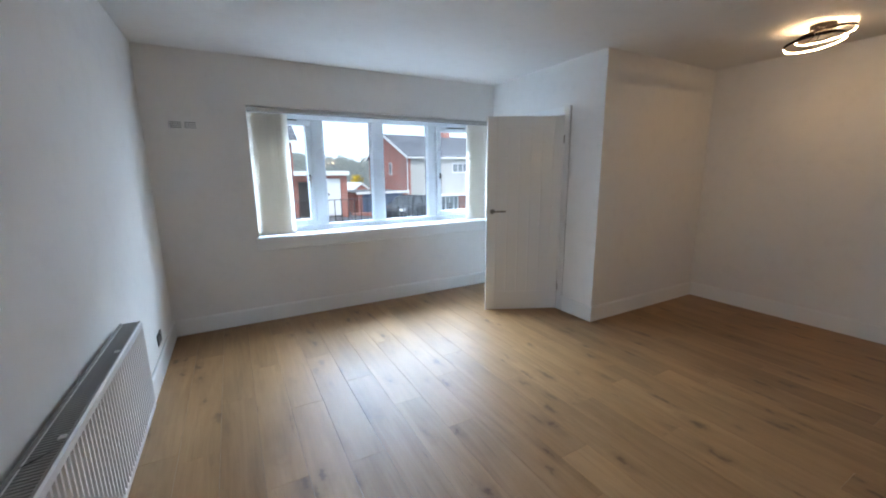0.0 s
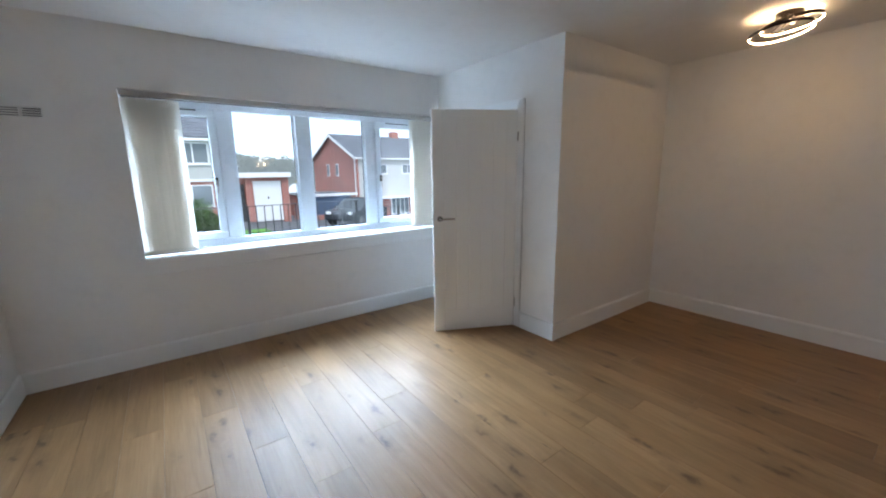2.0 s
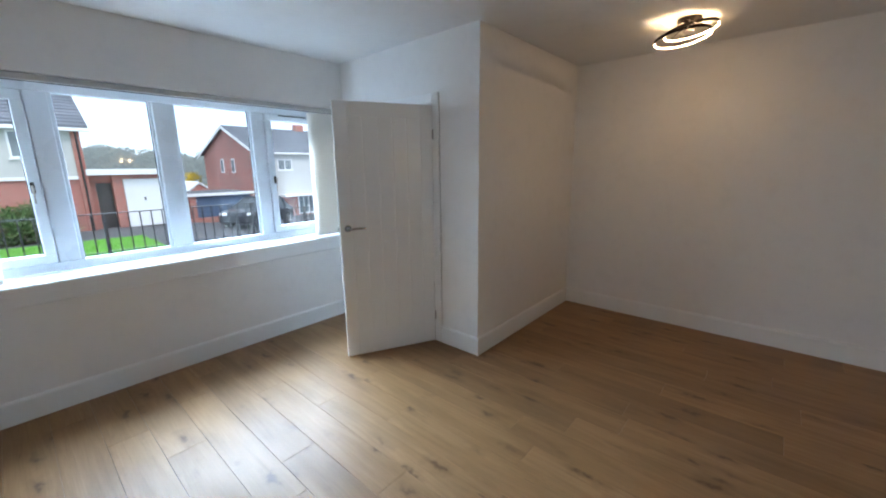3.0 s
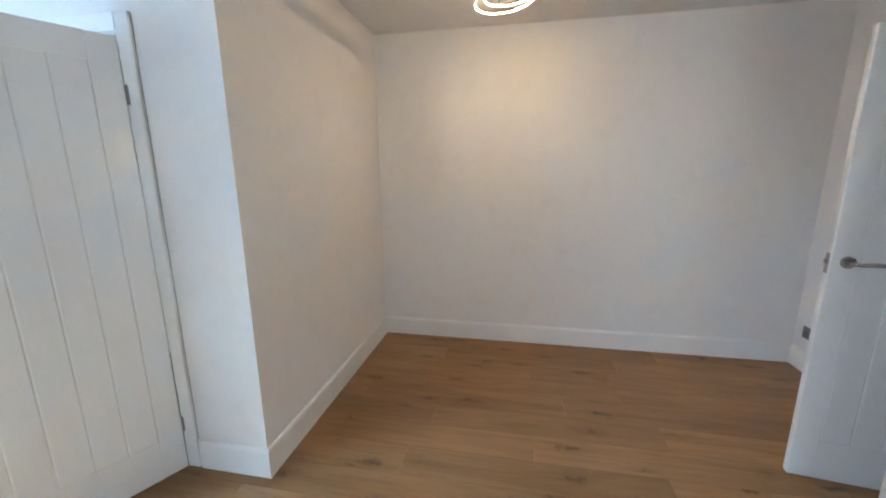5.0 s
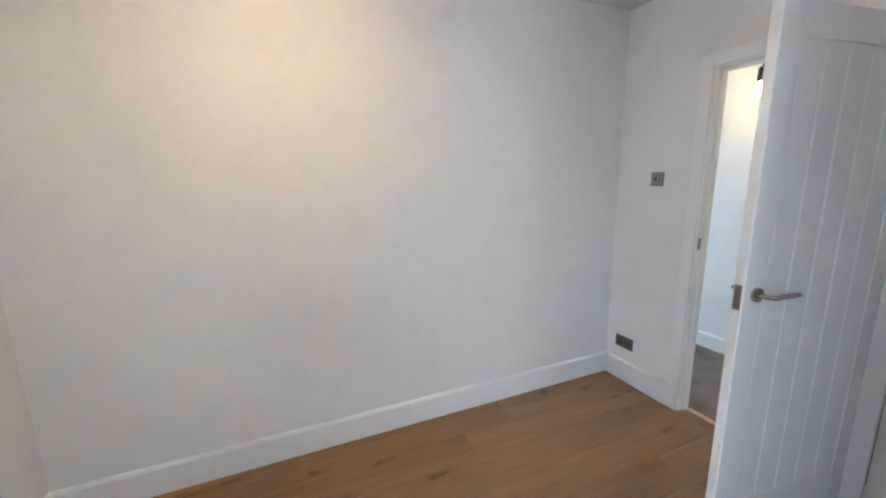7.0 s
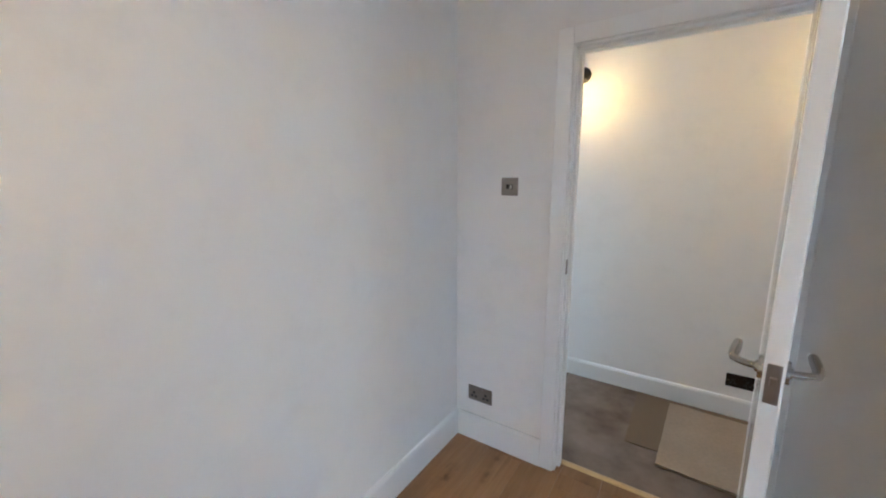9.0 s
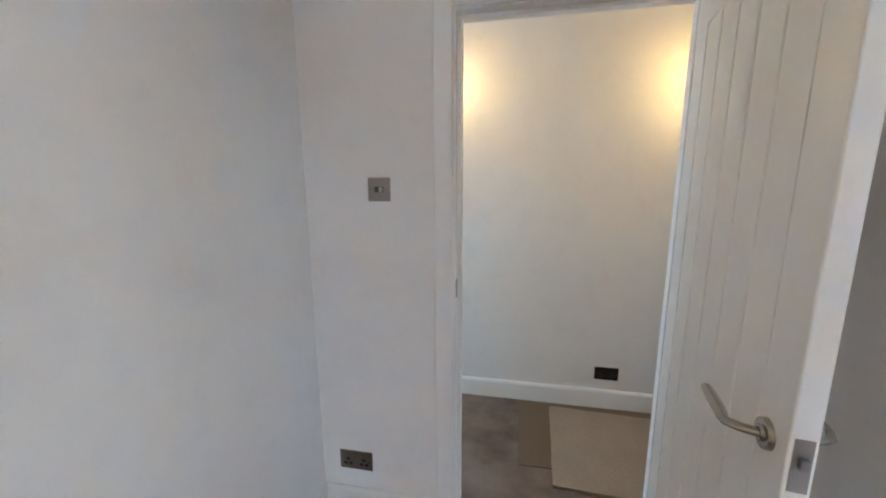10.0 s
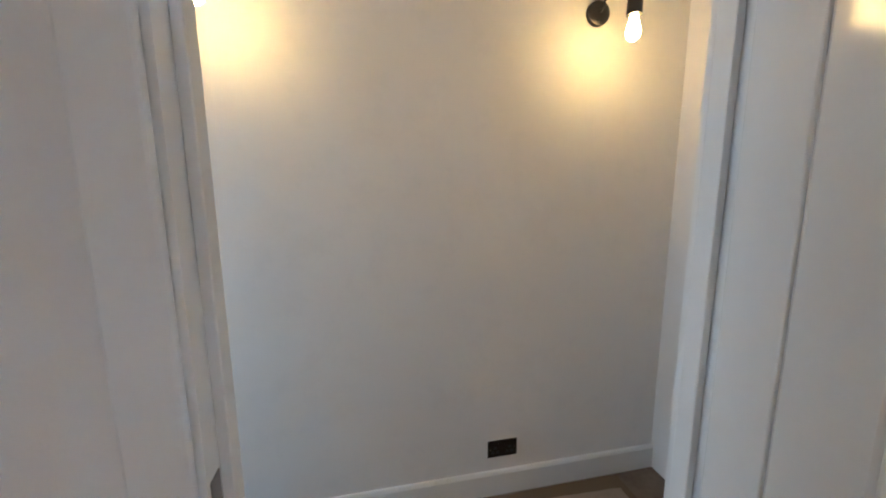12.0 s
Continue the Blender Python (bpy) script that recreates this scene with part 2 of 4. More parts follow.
CARDBOARD = material("brown_cardboard", (0.17, 0.118, 0.072), 0.85, vary=0.12, scale=6, bump=0.2, bump_scale=80)
HARDBOARD = material("pale_fibreboard", (0.345, 0.275, 0.205), 0.8, vary=0.2, scale=4.5, bump=0.1, bump_scale=150)
BRASS = material("pale_brass_strip", (0.62, 0.46, 0.25), 0.35, 0.9, vary=0.15, scale=20)

# ---- building helpers ----


def bx(bm, x0, y0, z0, x1, y1, z1, bevel=0.0):
    m = Matrix.LocRotScale(((x0 + x1) / 2, (y0 + y1) / 2, (z0 + z1) / 2), None, (abs(x1 - x0), abs(y1 - y0), abs(z1 - z0)))
    vs = bmesh.ops.create_cube(bm, size=1, matrix=m)["verts"]
    if bevel:
        es = list({e for v in vs for e in v.link_edges})
        bmesh.ops.bevel(bm, geom=es, offset=bevel, segments=2, profile=0.5, affect="EDGES", clamp_overlap=True)


def cyl(bm, a, b, r, r2=None, seg=20):
    a, b = Vector(a), Vector(b)
    m = Matrix.Translation((a + b) / 2) @ (b - a).to_track_quat("Z", "Y").to_matrix().to_4x4()
    bmesh.ops.create_cone(bm, cap_ends=True, segments=seg, radius1=r, radius2=r if r2 is None else r2, depth=(b - a).length, matrix=m)


def tube(bm, pts, r, seg=10, flat=1.0):
    """A swept bar along pts; flat squashes its height."""
    rings = []
    pts = [Vector(q) for q in pts]
    for i, q in enumerate(pts):
        d = (pts[min(i + 1, len(pts) - 1)] - pts[max(i - 1, 0)]).normalized()
        side = d.cross(Vector((0, 0, 1)))
        side = side.normalized() if side.length > 1e-4 else Vector((1, 0, 0))
        up = side.cross(d).normalized()
        rad = r[i] if isinstance(r, (list, tuple)) else r
        rings.append([bm.verts.new(q + rad * (math.cos(k) * side + flat * math.sin(k) * up)) for k in (2 * math.pi * j / seg for j in range(seg))])
    for a, b in zip(rings, rings[1:]):
        for j in range(seg):
            bm.faces.new((a[j], a[(j + 1) % seg], b[(j + 1) % seg], b[j]))
    bm.faces.new(rings[0][::-1])
    bm.faces.new(rings[-1])


def prism(bm, profile, axis, a, b):
    """Extrudes a closed profile of (u, v) pairs; axis x: (u, v) = (y, z), axis y: (u, v) = (x, z)."""
    def at(u, v, w):
        return (w, u, v) if axis == "x" else (u, w, v) if axis == "y" else (u, v, w)
    r0 = [bm.verts.new(at(u, v, a)) for u, v in profile]
    r1 = [bm.verts.new(at(u, v, b)) for u, v in profile]
    k = len(profile)
    for j in range(k):
        bm.faces.new((r0[j], r0[(j + 1) % k], r1[(j + 1) % k], r1[j]))
    bm.faces.new(r0[::-1])
    bm.faces.new(r1)
    bmesh.ops.recalc_face_normals(bm, faces=bm.faces[:])


def ring(bm, c, r, pts, seg=72):
    """Sweeps a closed section of (dr, dz) pairs round c."""
    rows = []
    for i in range(seg):
        a = 2 * math.pi * i / seg
        rows.append([bm.verts.new((c[0] + (r + dr) * math.cos(a), c[1] + (r + dr) * math.sin(a), c[2] + dz)) for dr, dz in pts])
    k = len(pts)
    for i in range(seg):
        a, b = rows[i], rows[(i + 1) % seg]
        for j in range(k):
            bm.faces.new((a[j], a[(j + 1) % k], b[(j + 1) % k], b[j]))
    bmesh.ops.recalc_face_normals(bm, faces=bm.faces[:])


def mesh_of(bm, name, mat, smooth=False):
    me = bpy.data.meshes.new(name)
    bm.to_mesh(me)
    bm.free()
    me.materials.append(mat)
    if smooth:
        me.shade_smooth()
        me.set_sharp_from_angle(angle=radians(40))
    return me


def part(name, bm, mat, parent=None, label="", smooth=False):
    ob = new(name, mesh_of(bm, name, mat, smooth))
    if parent:
        ob.parent = parent
    if label:
        tagged(ob, label)
    return ob


def boxes(name, mat, rows, parent=None, label="", bevel=0.0):
    bm = bmesh.new()
    for r in rows:
        bx(bm, *r, bevel=bevel)
    return part(name, bm, mat, parent, label)


def shared(name, me, parent, m=None):
    ob = new(name, me)
    ob.parent = parent
    if m is not None:
        ob.matrix_basis = m
    return ob


def structure(ob, label, category):
    return tagged(ob, label, category, kind="structure")


# ---- plan ----
XW, XE, YN, YS, H = -1.238, 4.02, 4.495, -0.367, 2.49
XB, YB = 2.311, 2.845
YH = -1.46
WX0, WX1, WZ0, WZ1 = -0.46, 2.26, 0.80, 2.072
SY0, SY1, SZ0, SZ1 = 0.25, 1.13, 0.88, 2.06
D1Y0, D1Y1 = 3.29, 4.075
D2X0, D2X1 = 2.680, 3.45
TH = 0.4

structure(boxes("wall_west", WALL, [
    (XW - 0.12, YS - 0.1, -0.1, XW, SY0, H), (XW - 0.12, SY1, -0.1, XW, YN + TH, H),
    (XW - 0.12, SY0, -0.1, XW, SY1, SZ0), (XW - 0.12, SY0, SZ1, XW, SY1, H)]), "plain white painted plaster wall behind the radiator", "wall")
structure(boxes("wall_north", WALL, [
    (XW, YN, -0.1, WX0, YN + TH, H), (WX1, YN, -0.1, XE + 0.12, YN + TH, H),
    (WX0, YN, -0.1, WX1, YN + TH, WZ0), (WX0, YN, WZ1, WX1, YN + TH, H)]), "white plaster wall around the wide front window", "wall")
structure(boxes("wall_porch_west", WALL, [
    (XB, YB, -0.1, XB + 0.1, D1Y0, H), (XB, D1Y1, -0.1, XB + 0.1, YN, H), (XB, D1Y0, 2.01, XB + 0.1, D1Y1, H)], bevel=0.0), "white plaster wall with the open door to the porch", "wall")
structure(boxes("wall_porch_south", WALL, [(XB + 0.1, YB, -0.1, XE, YB + 0.1, H)]), "white plaster side wall of the boxed-in porch", "wall")
structure(boxes("wall_east", WALL, [(XE, YS, -0.1, XE + 0.12, YN, H)]), "long plain white plaster wall under the ceiling light", "wall")
structure(boxes("wall_south", WALL, [
    (XW, YS - 0.1, -0.1, D2X0, YS, H), (D2X1, YS - 0.1, -0.1, 5.6, YS, H), (D2X0, YS - 0.1, 2.02, D2X1, YS, H)]), "white plaster wall with the doorway to the hall", "wall")
structure(boxes("wall_nib", WALL, [(2.225, YS, -0.1, 2.345, 0.395, H)], bevel=0.003), "short white plaster stub wall beside the hall door", "wall")
structure(boxes("wall_hall_south", WALL, [(1.8, YH - 0.1, -0.1, 5.6, YH, H)]), "white plaster hall wall washed by warm wall lamps", "wall")
structure(boxes("wall_hall_west", WALL, [(1.7, YH - 0.1, -0.1, 1.8, YS - 0.1, H)]), "plain white end wall of the hall", "wall")
# Unseen end wall; its opening is added to let the fill lamp in.
structure(boxes("wall_hall_east", WALL, [
    (5.6, YH - 0.1, -0.1, 5.7, YH + 0.15, H), (5.6, YS - 0.25, -0.1, 5.7, YS, H),
    (5.6, YH + 0.15, -0.1, 5.7, YS - 0.25, 0.25), (5.6, YH + 0.15, 1.9, 5.7, YS - 0.25, H)]), "plain white end wall of the hall with an added light opening", "wall")


def uneven_ceiling():
    bm = bmesh.new()
    x0, x1, y0, y1, step = XW - 0.12, 5.7, YH - 0.1, YN + TH, 0.25
    nx, ny = int((x1 - x0) / step) + 1, int((y1 - y0) / step) + 1
    g = [[bm.verts.new((x0 + (x1 - x0) * i / nx, y0 + (y1 - y0) * j / ny,
                        H + 0.005 * noise.noise((i * 0.31, j * 0.27, 4.2)))) for j in range(ny + 1)] for i in range(nx + 1)]
    low = [bm.faces.new((g[i][j], g[i][j + 1], g[i + 1][j + 1], g[i + 1][j])) for i in range(nx) for j in range(ny)]
    top = bmesh.ops.extrude_face_region(bm, geom=low)["geom"]
    bmesh.ops.translate(bm, verts=[v for v in top if isinstance(v, bmesh.types.BMVert)], vec=(0, 0, 0.12))
    bmesh.ops.recalc_face_normals(bm, faces=bm.faces[:])
    return structure(part("ceiling", bm, CEIL, smooth=True), "slightly uneven white painted plaster ceiling", "ceiling")


uneven_ceiling()
floor = structure(boxes("floor", SUBFLOOR, [(XW, YS - 0.085, -0.1, XE, YN, -0.009)]), "light oak laminate floor with dark knots and end joints", "floor")
structure(boxes("floor_hall", CARPET, [(1.8, YH, -0.1, 5.6, YS - 0.085, -0.015)]), "worn grey-brown stained carpet floor of the hall", "floor")
structure(boxes("floor_porch", CARPET, [(XB + 0.1, YB + 0.1, -0.1, XE, YN, -0.005)]), "plain floor of the closed porch", "floor")
bm = bmesh.new()
prism(bm, [(YS - 0.105, 0), (YS - 0.105, 0.002), (YS - 0.095, 0.006), (YS - 0.08, 0.006), (YS - 0.07, 0.002), (YS - 0.07, 0)], "x", D2X0 + 0.02, D2X1 - 0.02)
structure(part("threshold_strip", bm, BRASS), "thin pale brass threshold strip between laminate and carpet", "threshold strip")


def skirting(name, x0, y0, x1, y1, nx, ny, h=0.152, foot=0.001):
    """A painted skirting board along a wall whose face looks to (nx, ny)."""
    bm = bmesh.new()
    t = 0.016
    prof = [(0, foot), (t, foot), (t, h - 0.016), (t - 0.005, h - 0.004), (t - 0.009, h), (0, h)]
    if ny:
        prism(bm, [(y0 + ny * u, v) for u, v in prof], "x", x0, x1)
    else:
        prism(bm, [(x0 + nx * u, v) for u, v in prof], "y", y0, y1)
    return structure(part(name, bm, SATIN), "white painted square-topped wooden skirting board", "skirting board")


skirting("baseboard_north", XW, YN, XB, YN, 0, -1)
skirting("baseboard_west", XW, YS, XW, YN - 0.016, 1, 0)
skirting("baseboard_porch_west", XB, YB - 0.016, XB, D1Y0 - 0.075, -1, 0)
skirting("baseboard_porch_south", XB, YB, XE, YB, 0, -1)
skirting("baseboard_east", XE, YS, XE, YB - 0.016, -1, 0)
skirting("baseboard_south", D2X1 + 0.065, YS, XE - 0.016, YS, 0, 1)
skirting("baseboard_south_lounge", XW + 0.016, YS, 2.225, YS, 0, 1)
skirting("baseboard_nib", 2.225, YS + 0.016, 2.225, 0.395, -1, 0)
skirting("baseboard_nib_end", 2.209, 0.395, 2.361, 0.395, 0, 1)
skirting("baseboard_nib_east", 2.345, YS, 2.345, 0.395, 1, 0)
skirting("baseboard_hall", 1.8, YH, 5.6, YH, 0, 1, 0.112, -0.014)


# ---- window ----
def window():
    w = structure(new("window_1"), "wide four-light white plastic window with two side casements", "window")
    y0, y1 = 4.795, 4.865
    fr = 0.06
    boxes("window_frame", UPVC, [
        (WX0, y0, WZ0 + 0.045, WX1, y1, WZ0 + 0.045 + fr), (WX0, y0, WZ1 - fr, WX1, y1, WZ1),
        (WX0, y0, WZ0 + 0.105, WX0 + fr, y1, WZ1 - fr), (WX1 - fr, y0, WZ0 + 0.105, WX1, y1, WZ1 - fr)], w, bevel=0.006)
    z0, z1 = WZ0 + 0.105, WZ1 - fr
    for x0, x1 in ((0.15, 0.265), (0.815, 0.945), (1.535, 1.65)):
        boxes("mullion", UPVC, [(x0, y0 - 0.004, z0, x1, y1, z1)], w, bevel=0.008)
        boxes("glazing_bead", UPVC, [(x0 - 0.02, y0 + 0.012, z0, x0, y0 + 0.035, z1), (x1, y0 + 0.012, z0, x1 + 0.02, y0 + 0.035, z1)], w, bevel=0.004)
    for x0, x1 in ((0.265, 0.815), (0.945, 1.535)):
        boxes("gasket", RUBBER, [(x0 + 0.02, y0 + 0.02, z0 + 0.018, x1 - 0.02, y0 + 0.026, z0 + 0.024), (x1 - 0.026, y0 + 0.02, z0 + 0.024, x1 - 0.02, y0 + 0.026, z1)], w)
        p = boxes("pane", GLASS, [(x0, y0 + 0.028, z0, x1, y0 + 0.034, z1)], w)
        p.visible_shadow = False
    for x0, x1, hx in ((WX0 + fr, 0.15, 0.105), (1.65, WX1 - fr, 1.695)):
        s = 0.062
        sash = boxes("sash", UPVC, [
            (x0 + 0.003, y0 - 0.02, z0 + 0.003, x1 - 0.003, y1 - 0.01, z0 + s), (x0 + 0.003, y0 - 0.02, z1 - s, x1 - 0.003, y1 - 0.01, z1 - 0.003),
            (x0 + 0.003, y0 - 0.02, z0 + s, x0 + s, y1 - 0.01, z1 - s), (x1 - s, y0 - 0.02, z0 + s, x1 - 0.003, y1 - 0.01, z1 - s)], w, bevel=0.006)
        g = boxes("pane", GLASS, [(x0 + s, y0 + 0.018, z0 + s, x1 - s, y0 + 0.024, z1 - s)], sash)
        g.visible_shadow = False
        far = x0 + s if hx > 1 else x1 - s
        boxes("gasket", RUBBER, [(far - 0.004, y0 + 0.008, z0 + s, far + 0.004, y0 + 0.016, z1 - s)], sash)
        boxes("trickle_vent", BLACK, [((x0 + x1) / 2 - 0.14, y0 - 0.024, z1 - 0.018, (x0 + x1) / 2 + 0.14, y0 - 0.019, z1 - 0.008)], sash)
        hb = bmesh.new()
        bx(hb, hx - 0.011, y0 - 0.03, 1.375, hx + 0.011, y0 - 0.02, 1.445, 0.004)
        cyl(hb, (hx, y0 - 0.03, 1.42), (hx, y0 - 0.052, 1.42), 0.011, 0.012, 16)
        h = part("window_handle", hb, DARK, sash, "dark metal window handle", True)
        hb = bmesh.new()
        tube(hb, [(hx, y0 - 0.052, 1.425), (hx, y0 - 0.058, 1.405), (hx - 0.003, y0 - 0.054, 1.31)], [0.007, 0.0065, 0.0045], 8)
        part("handle_lever", hb, STEEL, h, "grey metal lever", True)
    return w


window()


def side_window():
    w = structure(new("window_2"), "small two-light white plastic window in the side wall", "window")
    x0, x1, ym = XW - 0.1, XW - 0.05, 0.69
    boxes("window_frame", UPVC, [(x0, SY0, SZ0, x1, SY1, SZ0 + 0.05), (x0, SY0, SZ1 - 0.05, x1, SY1, SZ1),
                                 (x0, SY0, SZ0 + 0.05, x1, SY0 + 0.05, SZ1 - 0.05), (x0, SY1 - 0.05, SZ0 + 0.05, x1, SY1, SZ1 - 0.05)], w, bevel=0.005)
    boxes("mullion", UPVC, [(x0, ym - 0.04, SZ0 + 0.05, x1, ym + 0.04, SZ1 - 0.05)], w, bevel=0.005)
    for a, b in ((SY0 + 0.05, ym - 0.04), (ym + 0.04, SY1 - 0.05)):
        p = boxes("pane", GLASS, [(x0 + 0.02, a, SZ0 + 0.05, x0 + 0.026, b, SZ1 - 0.05)], w)
        p.visible_shadow = False
    return w


side_window()
bm = bmesh.new()
prism(bm, [(4.79, WZ0 + 0.018), (4.79, 0.846), (4.484, 0.846), (4.474, 0.840), (4.472, 0.83), (4.472, 0.722), (4.477, 0.714), (YN, 0.714), (YN, WZ0 + 0.018)], "x", WX0 - 0.026, XB)
structure(part("window_sill", bm, GLOSS), "deep gloss white window board with a plain apron", "window sill")


def vertical_blind():
    b = tagged(new("vertical_blind"), "cream fabric vertical blind drawn open into two stacks at the window", "blind")
    hd = boxes("headrail", SHADEDALU, [(WX0 + 0.005, 4.515, 2.03, WX1 - 0.005, 4.56, 2.068)], b, "slim white aluminium headrail", bevel=0.004)
    boxes("track_slot", VOID, [(WX0 + 0.01, 4.53, 2.026, WX1 - 0.01, 4.545, 2.029)], hd)
    w, z0, z1 = 0.089, 0.868, 2.017
    bm = bmesh.new()
    rows = []
    for i in range(9):
        u = -w / 2 + w * i / 8
        off = 0.003 * math.cos(math.pi * u / w) + 0.001
        rows.append([bm.verts.new((u, off + d, z)) for d in (0, 0.0012) for z in (z0, z1)])
    for a, c in zip(rows, rows[1:]):
        bm.faces.new((a[0], c[0], c[1], a[1]))
        bm.faces.new((a[2], a[3], c[3], c[2]))
        bm.faces.new((a[1], c[1], c[3], a[3]))
        bm.faces.new((a[0], a[2], c[2], c[0]))
    bm.faces.new((rows[0][0], rows[0][1], rows[0][3], rows[0][2]))
    bm.faces.new((rows[-1][0], rows[-1][2], rows[-1][3], rows[-1][1]))
    vane = mesh_of(bm, "vane", CLOTH, True)
    bm = bmesh.new()
    bx(bm, -0.041, -0.003, 0.858, 0.041, 0.009, 0.892, 0.002)
    weight = mesh_of(bm, "bottom_weight", WHITEPL)
    bm = bmesh.new()
    bx(bm, -0.008, -0.004, 2.012, 0.008, 0.004, 2.034, 0.001)
    hanger = mesh_of(bm, "hanger", WHITEPL)
    rnd = random.Random(5)
    spots = [(-0.415 + 0.0295 * i, 10 + rnd.uniform(-3, 3)) for i in range(10)] + [(1.985 + 0.032 * i, -10 + rnd.uniform(-3, 3)) for i in range(8)]
    for x, a in spots:
        v = shared("vane", vane, b, pose(x, 4.537, 0, 0, 0, a))
        shared("bottom_weight", weight, v)
        shared("hanger", hanger, v)
    cb = bmesh.new()
    for i in range(17):
        x = WX0 + 0.03 + 0.018 * i
        bmesh.ops.create_icosphere(cb, subdivisions=1, radius=0.003, matrix=Matrix.Translation((x, 4.505, 0.872 + 0.004 * math.sin(i))))
    part("bottom_chain", cb, WHITEPL, b)
    return b


vertical_blind()

# ---- doors ----
LW, LT, LH = 0.762, 0.036, 1.985


def lever(bm, side, x, z, toward):
    """Round rose and a swept lever on the face at side (+1 or -1 along y), pointing along toward (+1 or -1 along x)."""
    y = side * LT / 2
    cyl(bm, (x, y, z), (x, y + side * 0.009, z), 0.0265, 0.025, 28)
    cyl(bm, (x, y + side * 0.009, z), (x, y + side * 0.014, z), 0.014, 0.012, 20)
    pts, rad = [], []
    for i in range(15):
        k = i / 14
        if k < 0.3:
            q = (x + toward * 0.02 * (k / 0.3) ** 2, y + side * (0.010 + 0.045 * k / 0.3), z)
        else:
            u = (k - 0.3) / 0.7
            q = (x + toward * (0.02 + 0.108 * u), y + side * (0.055 - 0.004 * u), z + 0.010 * math.sin(u * math.pi * 0.9) - 0.013 * math.sin(u * math.pi * 0.5) ** 2 * (1 - u) * 2)
        pts.append(q)
        rad.append(0.0095 if k < 0.3 else 0.0095 + 0.002 * math.sin((k - 0.3) / 0.7 * math.pi))
    tube(bm, pts, rad, 12, 0.8)


def cottage_door(name, label, m, hinge_side):
    """Ledged cottage door leaf: hinge edge at x = 0, free edge at x = LW, boards between stiles and rails."""
    d = structure(new(name), label, "door")
    st, top, bot = 0.098, 0.105, 0.205
    t = LT / 2
    boxes("stile", GLOSS, [(0, -t, 0.006, st, t, LH)], d, bevel=0.0035)
    boxes("stile", GLOSS, [(LW - st, -t, 0.006, LW, t, LH)], d, bevel=0.0035)
    boxes("top_rail", GLOSS, [(st, -t, LH - top, LW - st, t, LH)], d, bevel=0.0015)
    boxes("bottom_rail", GLOSS, [(st, -t, 0.006, LW - st, t, bot)], d, bevel=0.0015)
    k = 5
    bw = (LW - 2 * st) / k
    bm = bmesh.new()
    gw, gd, r, e = 0.0062, 0.0034, t - 0.0018, 0.0001
    prism(bm, [(e, -r + gd), (gw, -r), (bw - gw, -r), (bw - e, -r + gd), (bw - e, r - gd), (bw - gw, r), (gw, r), (e, r - gd)], "z", bot, LH - top)
    board = mesh_of(bm, "panel_board", GLOSS)
    for i in range(k):
        shared("panel_board", board, d, pose(st + bw * i, 0, 0))
    hz = 1.056
    for side in (1, -1):
        bm = bmesh.new()
        lever(bm, side, LW - 0.06, hz + 0.001, -1)
        part("lever_handle", bm, CHROME, d, "polished chrome lever handle on a round rose", True)
    lp = boxes("latch_plate", STEEL, [(LW - 0.0005, -0.0125, hz - 0.052, LW + 0.0015, 0.0125, hz + 0.036)], d, "worn steel latch plate", bevel=0.0006)
    boxes("latch_bolt", STEEL, [(LW + 0.001, -0.006, hz - 0.009, LW + 0.011, 0.006, hz + 0.009)], lp, bevel=0.002)
    for z in (0.245, 1.765):
        hb = bmesh.new()
        y = hinge_side * (t + 0.004)
        cyl(hb, (-0.004, y, z - 0.038), (-0.004, y, z + 0.038), 0.0055, seg=14)
        bx(hb, -0.0022, -t, z - 0.038, -0.0004, t, z + 0.038)
        part("hinge", hb, STEEL, d, "steel butt hinge", True)
    d.matrix_world = m
    return d


